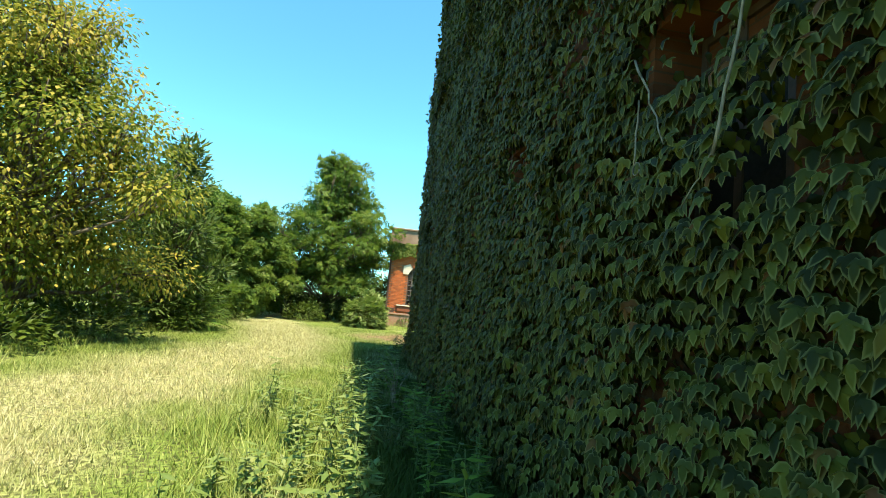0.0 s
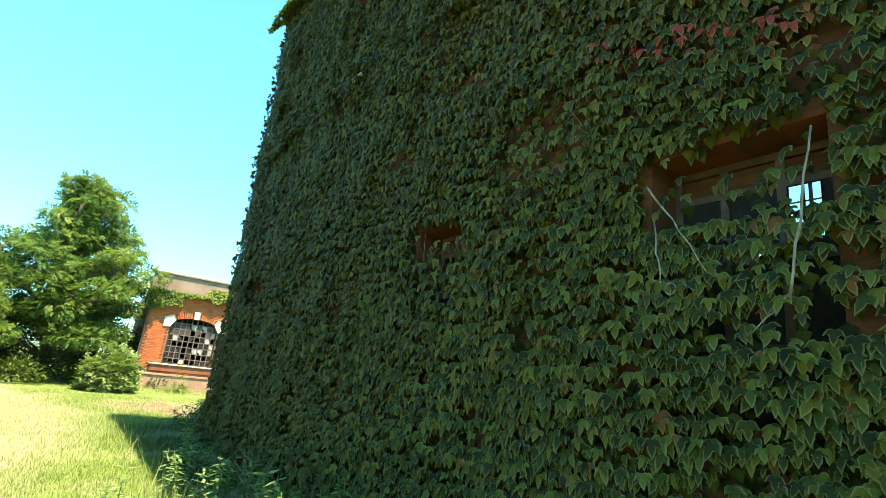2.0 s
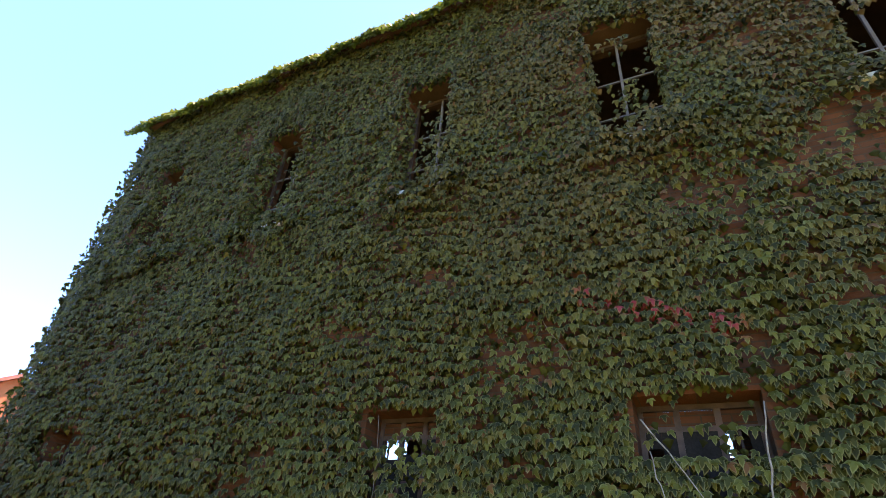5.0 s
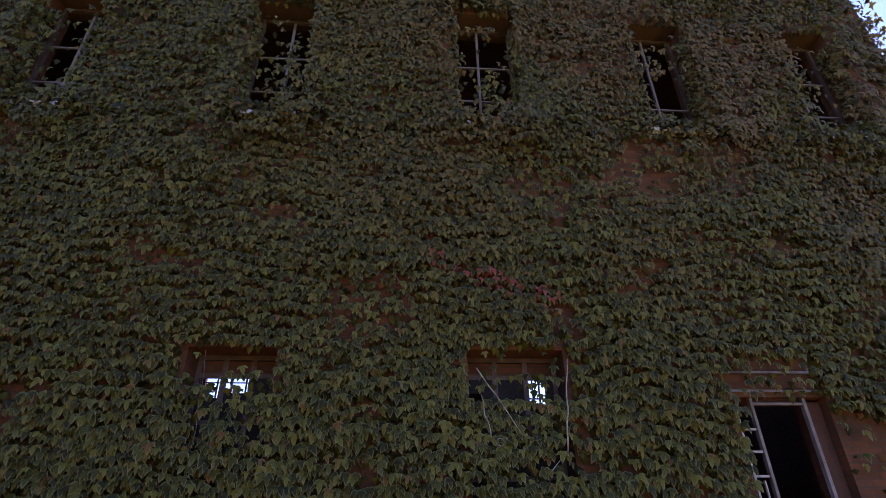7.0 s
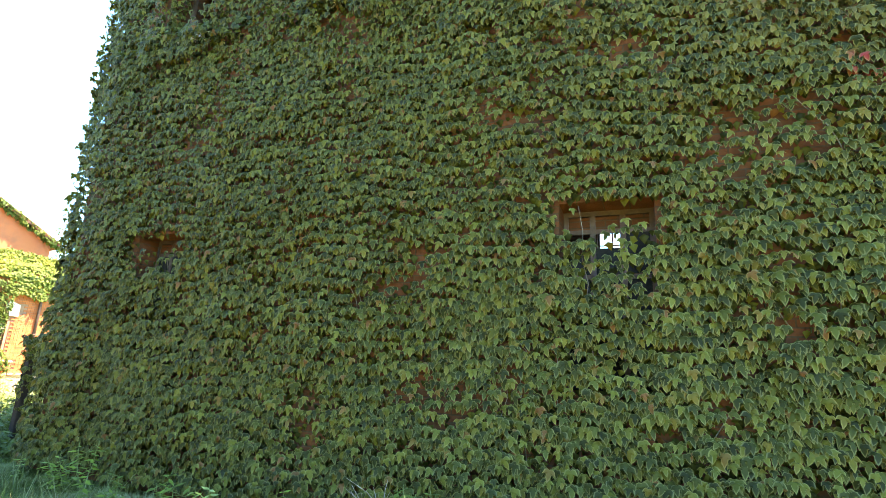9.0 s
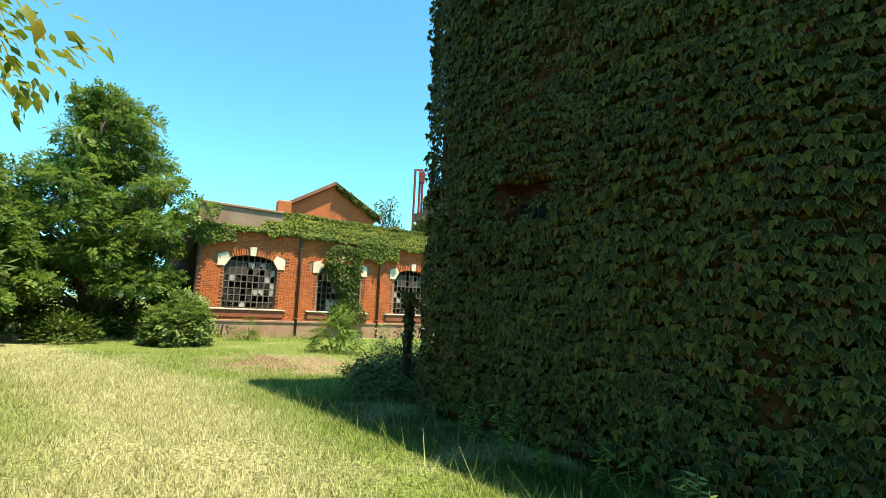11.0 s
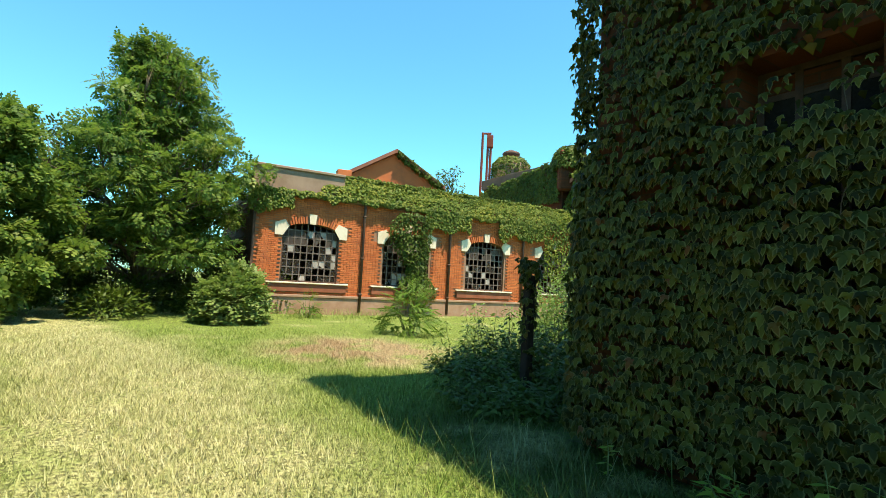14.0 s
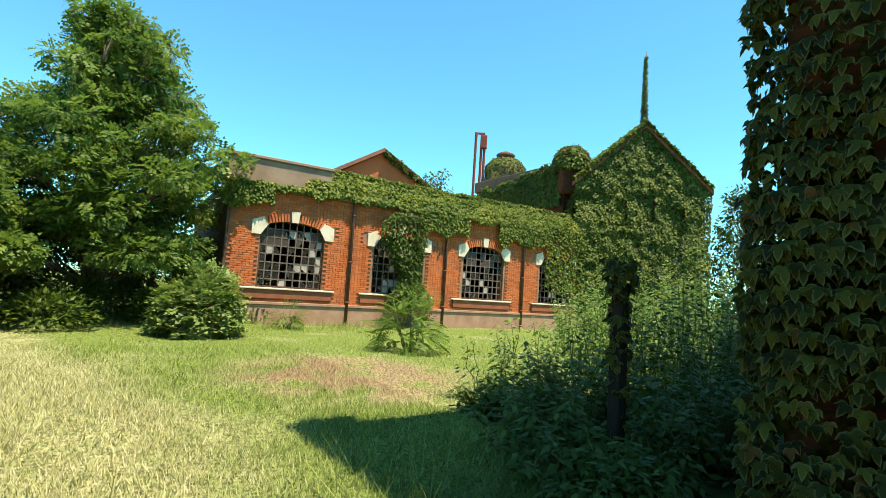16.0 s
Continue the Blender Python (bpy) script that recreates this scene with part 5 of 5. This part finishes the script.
# ---- weeds along the wall ----
def build_weed(x, y, h, seed, mat=WEED, label="tall leafy green weed in rough grass", size=0.115, lean=0.1):
    rnd = random.Random(seed)
    weed = empty("tall_weed", pose(x, y, -0.04), label, "weed", "weeds along the wall")
    v, f, p, yy = [], [], [], []
    for s in range(rnd.choice((1, 2, 2, 3))):
        a = rnd.uniform(0, 6.283)
        top = Vector((lean * math.cos(a) + rnd.uniform(-0.1, 0.1), lean * math.sin(a), h * rnd.uniform(0.7, 1.0)))
        pts = crooked((0.02 * s, 0.02 * s, 0), top, 6, 0.03, rnd)
        tube_data(pts, [0.007, 0.007, 0.006, 0.005, 0.004, 0.003, 0.002], 5, v, f)
        for i in range(int(h * 20)):
            q = 0.18 + 0.82 * i / (h * 20)
            k = min(5, int(q * 6))
            at = pts[k].lerp(pts[k + 1], q * 6 - k)
            ang = i * 1.57 + rnd.uniform(-0.3, 0.3)
            for o in (0, math.pi):
                p.append(tuple(at))
                yy.append((-math.cos(ang + o), -math.sin(ang + o), -0.15 + rnd.uniform(-0.3, 0.5)))
    link("stem", v, f, STEM, weed, "", True)
    st = np.random.RandomState(seed)
    n = len(p)
    tagged(scatter("leaves", WEEDLEAF, np.array(p), frames_from(np.array(yy), np.array([0, 0, 1.0]) + st.normal(0, 0.25, (n, 3))), size * st.uniform(0.5, 1.15, n), mat, weed), kind="stuff")


rw = random.Random(77)
for i, (x, y, h) in enumerate(((9.1, -1.85, 0.62), (8.8, -1.55, 0.55), (9.5, -2.2, 0.5), (7.5, -2.4, 0.80), (8.2, -2.0, 0.6), (7.1, -1.2, 0.78), (7.4, -1.5, 0.6), (5.0, -1.35, 0.55), (5.3, -1.6, 0.6), (6.2, -1.5, 0.7), (9.9, -1.5, 0.5), (10.1, -2.0, 0.45), (4.3, -1.1, 0.5), (8.4, -1.1, 0.6), (6.6, -0.9, 0.7), (3.4, -0.9, 0.45), (9.3, -0.9, 0.6), (10.2, -0.9, 0.6))):
    # Close to the wall its shade is put in as a darker leaf.
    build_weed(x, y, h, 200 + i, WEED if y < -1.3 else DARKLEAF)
for i in range(26):
    build_weed(rw.uniform(5.5, 10.4), rw.uniform(-2.6, -1.4), rw.uniform(0.3, 0.65), 400 + i, WEED, "sunlit pale green leafy weed in rough grass", 0.11)
for i, (x, y, h) in enumerate(((8.3, -1.45, 0.8), (8.9, -1.5, 0.85), (9.4, -1.45, 0.75), (7.8, -1.4, 0.8), (9.9, -1.6, 0.62), (10.3, -1.75, 0.5), (6.9, -1.5, 0.75), (3.3, -0.95, 0.35), (4.8, -0.95, 0.35), (5.4, -0.95, 0.5), (8.9, -0.95, 0.8), (8.2, -0.95, 0.75), (11.1, -1.0, 0.9), (9.5, -1.0, 0.8))):
    # Again a deeper leaf colour in place of wall shade.
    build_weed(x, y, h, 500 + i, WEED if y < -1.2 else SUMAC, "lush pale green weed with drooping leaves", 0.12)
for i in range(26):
    # Dark leaf colours carry the shade at the wall foot.
    build_weed(rw.uniform(0.6, 14.0), rw.uniform(-0.95, -0.45), rw.uniform(0.3, 0.7), 300 + i, rw.choice((SUMAC, DARKLEAF)), "weed at the foot of the vine wall with shade-darkened leaf colour")
dead = empty("dead_weed", pose(6.4, -0.95, -0.03), "dry bleached branching dead weed", "weed")
v, f = [], []
for k in range(11):
    a = rw.uniform(0, 6.283)
    m = Vector((0.06 * math.cos(a), 0.06 * math.sin(a), rw.uniform(0.22, 0.55)))
    tube_data(crooked((0, 0, 0), m, 2, 0.01, rw), [0.007, 0.006, 0.005], 5, v, f)
    tube_data(crooked(m, m + Vector((0.25 * math.cos(a), 0.2 * math.sin(a), rw.uniform(0.1, 0.35))), 3, 0.03, rw), [0.005, 0.004, 0.003, 0.002], 4, v, f)
tagged(link("twigwork", v, f, DEADWOOD, dead), kind="stuff")


# ---- grass ----
def grass_field(name, count, x0, x1, y0, y1, hmin, hmax, width, keep, label):
    x, y = N.uniform(x0, x1, count), N.uniform(y0, y1, count)
    k = np.array([keep(a, b) for a, b in zip(x, y)])
    ok = N.uniform(0, 1, count) < k
    x, y = x[ok], y[ok]
    n = len(x)
    h = N.uniform(hmin, hmax, n)
    shape = (np.array([(-1, 0, 0), (1, 0, 0), (0, 0.75, 1.0)]), [(0, 1, 2)])
    a = N.uniform(0, 2 * np.pi, n)
    lean = N.uniform(0.4, 1.7, n)
    ca, sa = np.cos(a), np.sin(a)
    rot = np.zeros((n, 3, 3))
    w = width * N.uniform(0.6, 1.3, n) / h
    rot[:, 0, 0], rot[:, 1, 0] = ca * w, sa * w
    rot[:, 0, 1], rot[:, 1, 1] = -sa * lean, ca * lean
    rot[:, 2, 2] = 1
    z = np.array([0.05 * noise.noise(((p + 2) * 0.25, q * 0.25, 0)) - 0.06 for p, q in zip(x, y)])
    return tagged(scatter(name, shape, np.stack([x, y, z], 1), rot, h, BLADE), label, "grass", kind="stuff")


def clear(x, y):
    if x > -0.1 and y > -0.2:
        return 0.0
    return 1.0


def mown(x, y):
    return clear(x, y) * min(1.0, max(0.12, (x + 11.5) / 7.0)) * (0.45 + 0.55 * (noise.noise((x * 0.8, y * 0.8, 3)) > -0.1))


def rough(x, y):
    edge = max(0.0, 1 - abs(y + 1.0) / (1.1 if x < 4 else 1.7)) if x > -2.5 else 0.0
    woods = max(0.0, min(1.0, (-5.9 - y + 0.6 * noise.noise((x * 0.7, 0, 0))) / 0.8)) if x > -11 else 0.0
    works_foot = max(0.0, 1 - abs(x + 14.6) / 2.4) if y > -2 else 0.0
    corner = 0.8 if (-4.5 < x < -0.2 and 0.8 < y < 6) else 0.0
    return clear(x, y) * max(edge, woods, works_foot, corner)


def lush(x, y):
    return clear(x, y) * max(0.0, min(1.0, 1.5 - abs(y + 1.8) + 0.9 * noise.noise((x * 0.9, y * 0.9, 8))))


grass_field("mown_grass", 330000, -11, 11, -6.5, 0.5, 0.025, 0.10, 0.0055, mown, "short dry mown grass")
grass_field("meadow_grass", 70000, -16, -3, -7, 10, 0.04, 0.12, 0.006, mown, "short green and straw meadow grass")
grass_field("tall_grass", 46000, -16, 14.5, -8.5, 6, 0.12, 0.42, 0.005, rough, "tall uncut grass along walls and thicket")

grass_field("long_grass", 16000, 5.5, 11.6, -3.4, -0.9, 0.05, 0.24, 0.007, lush, "long pale green grass beside the wall")

lay_bricks()
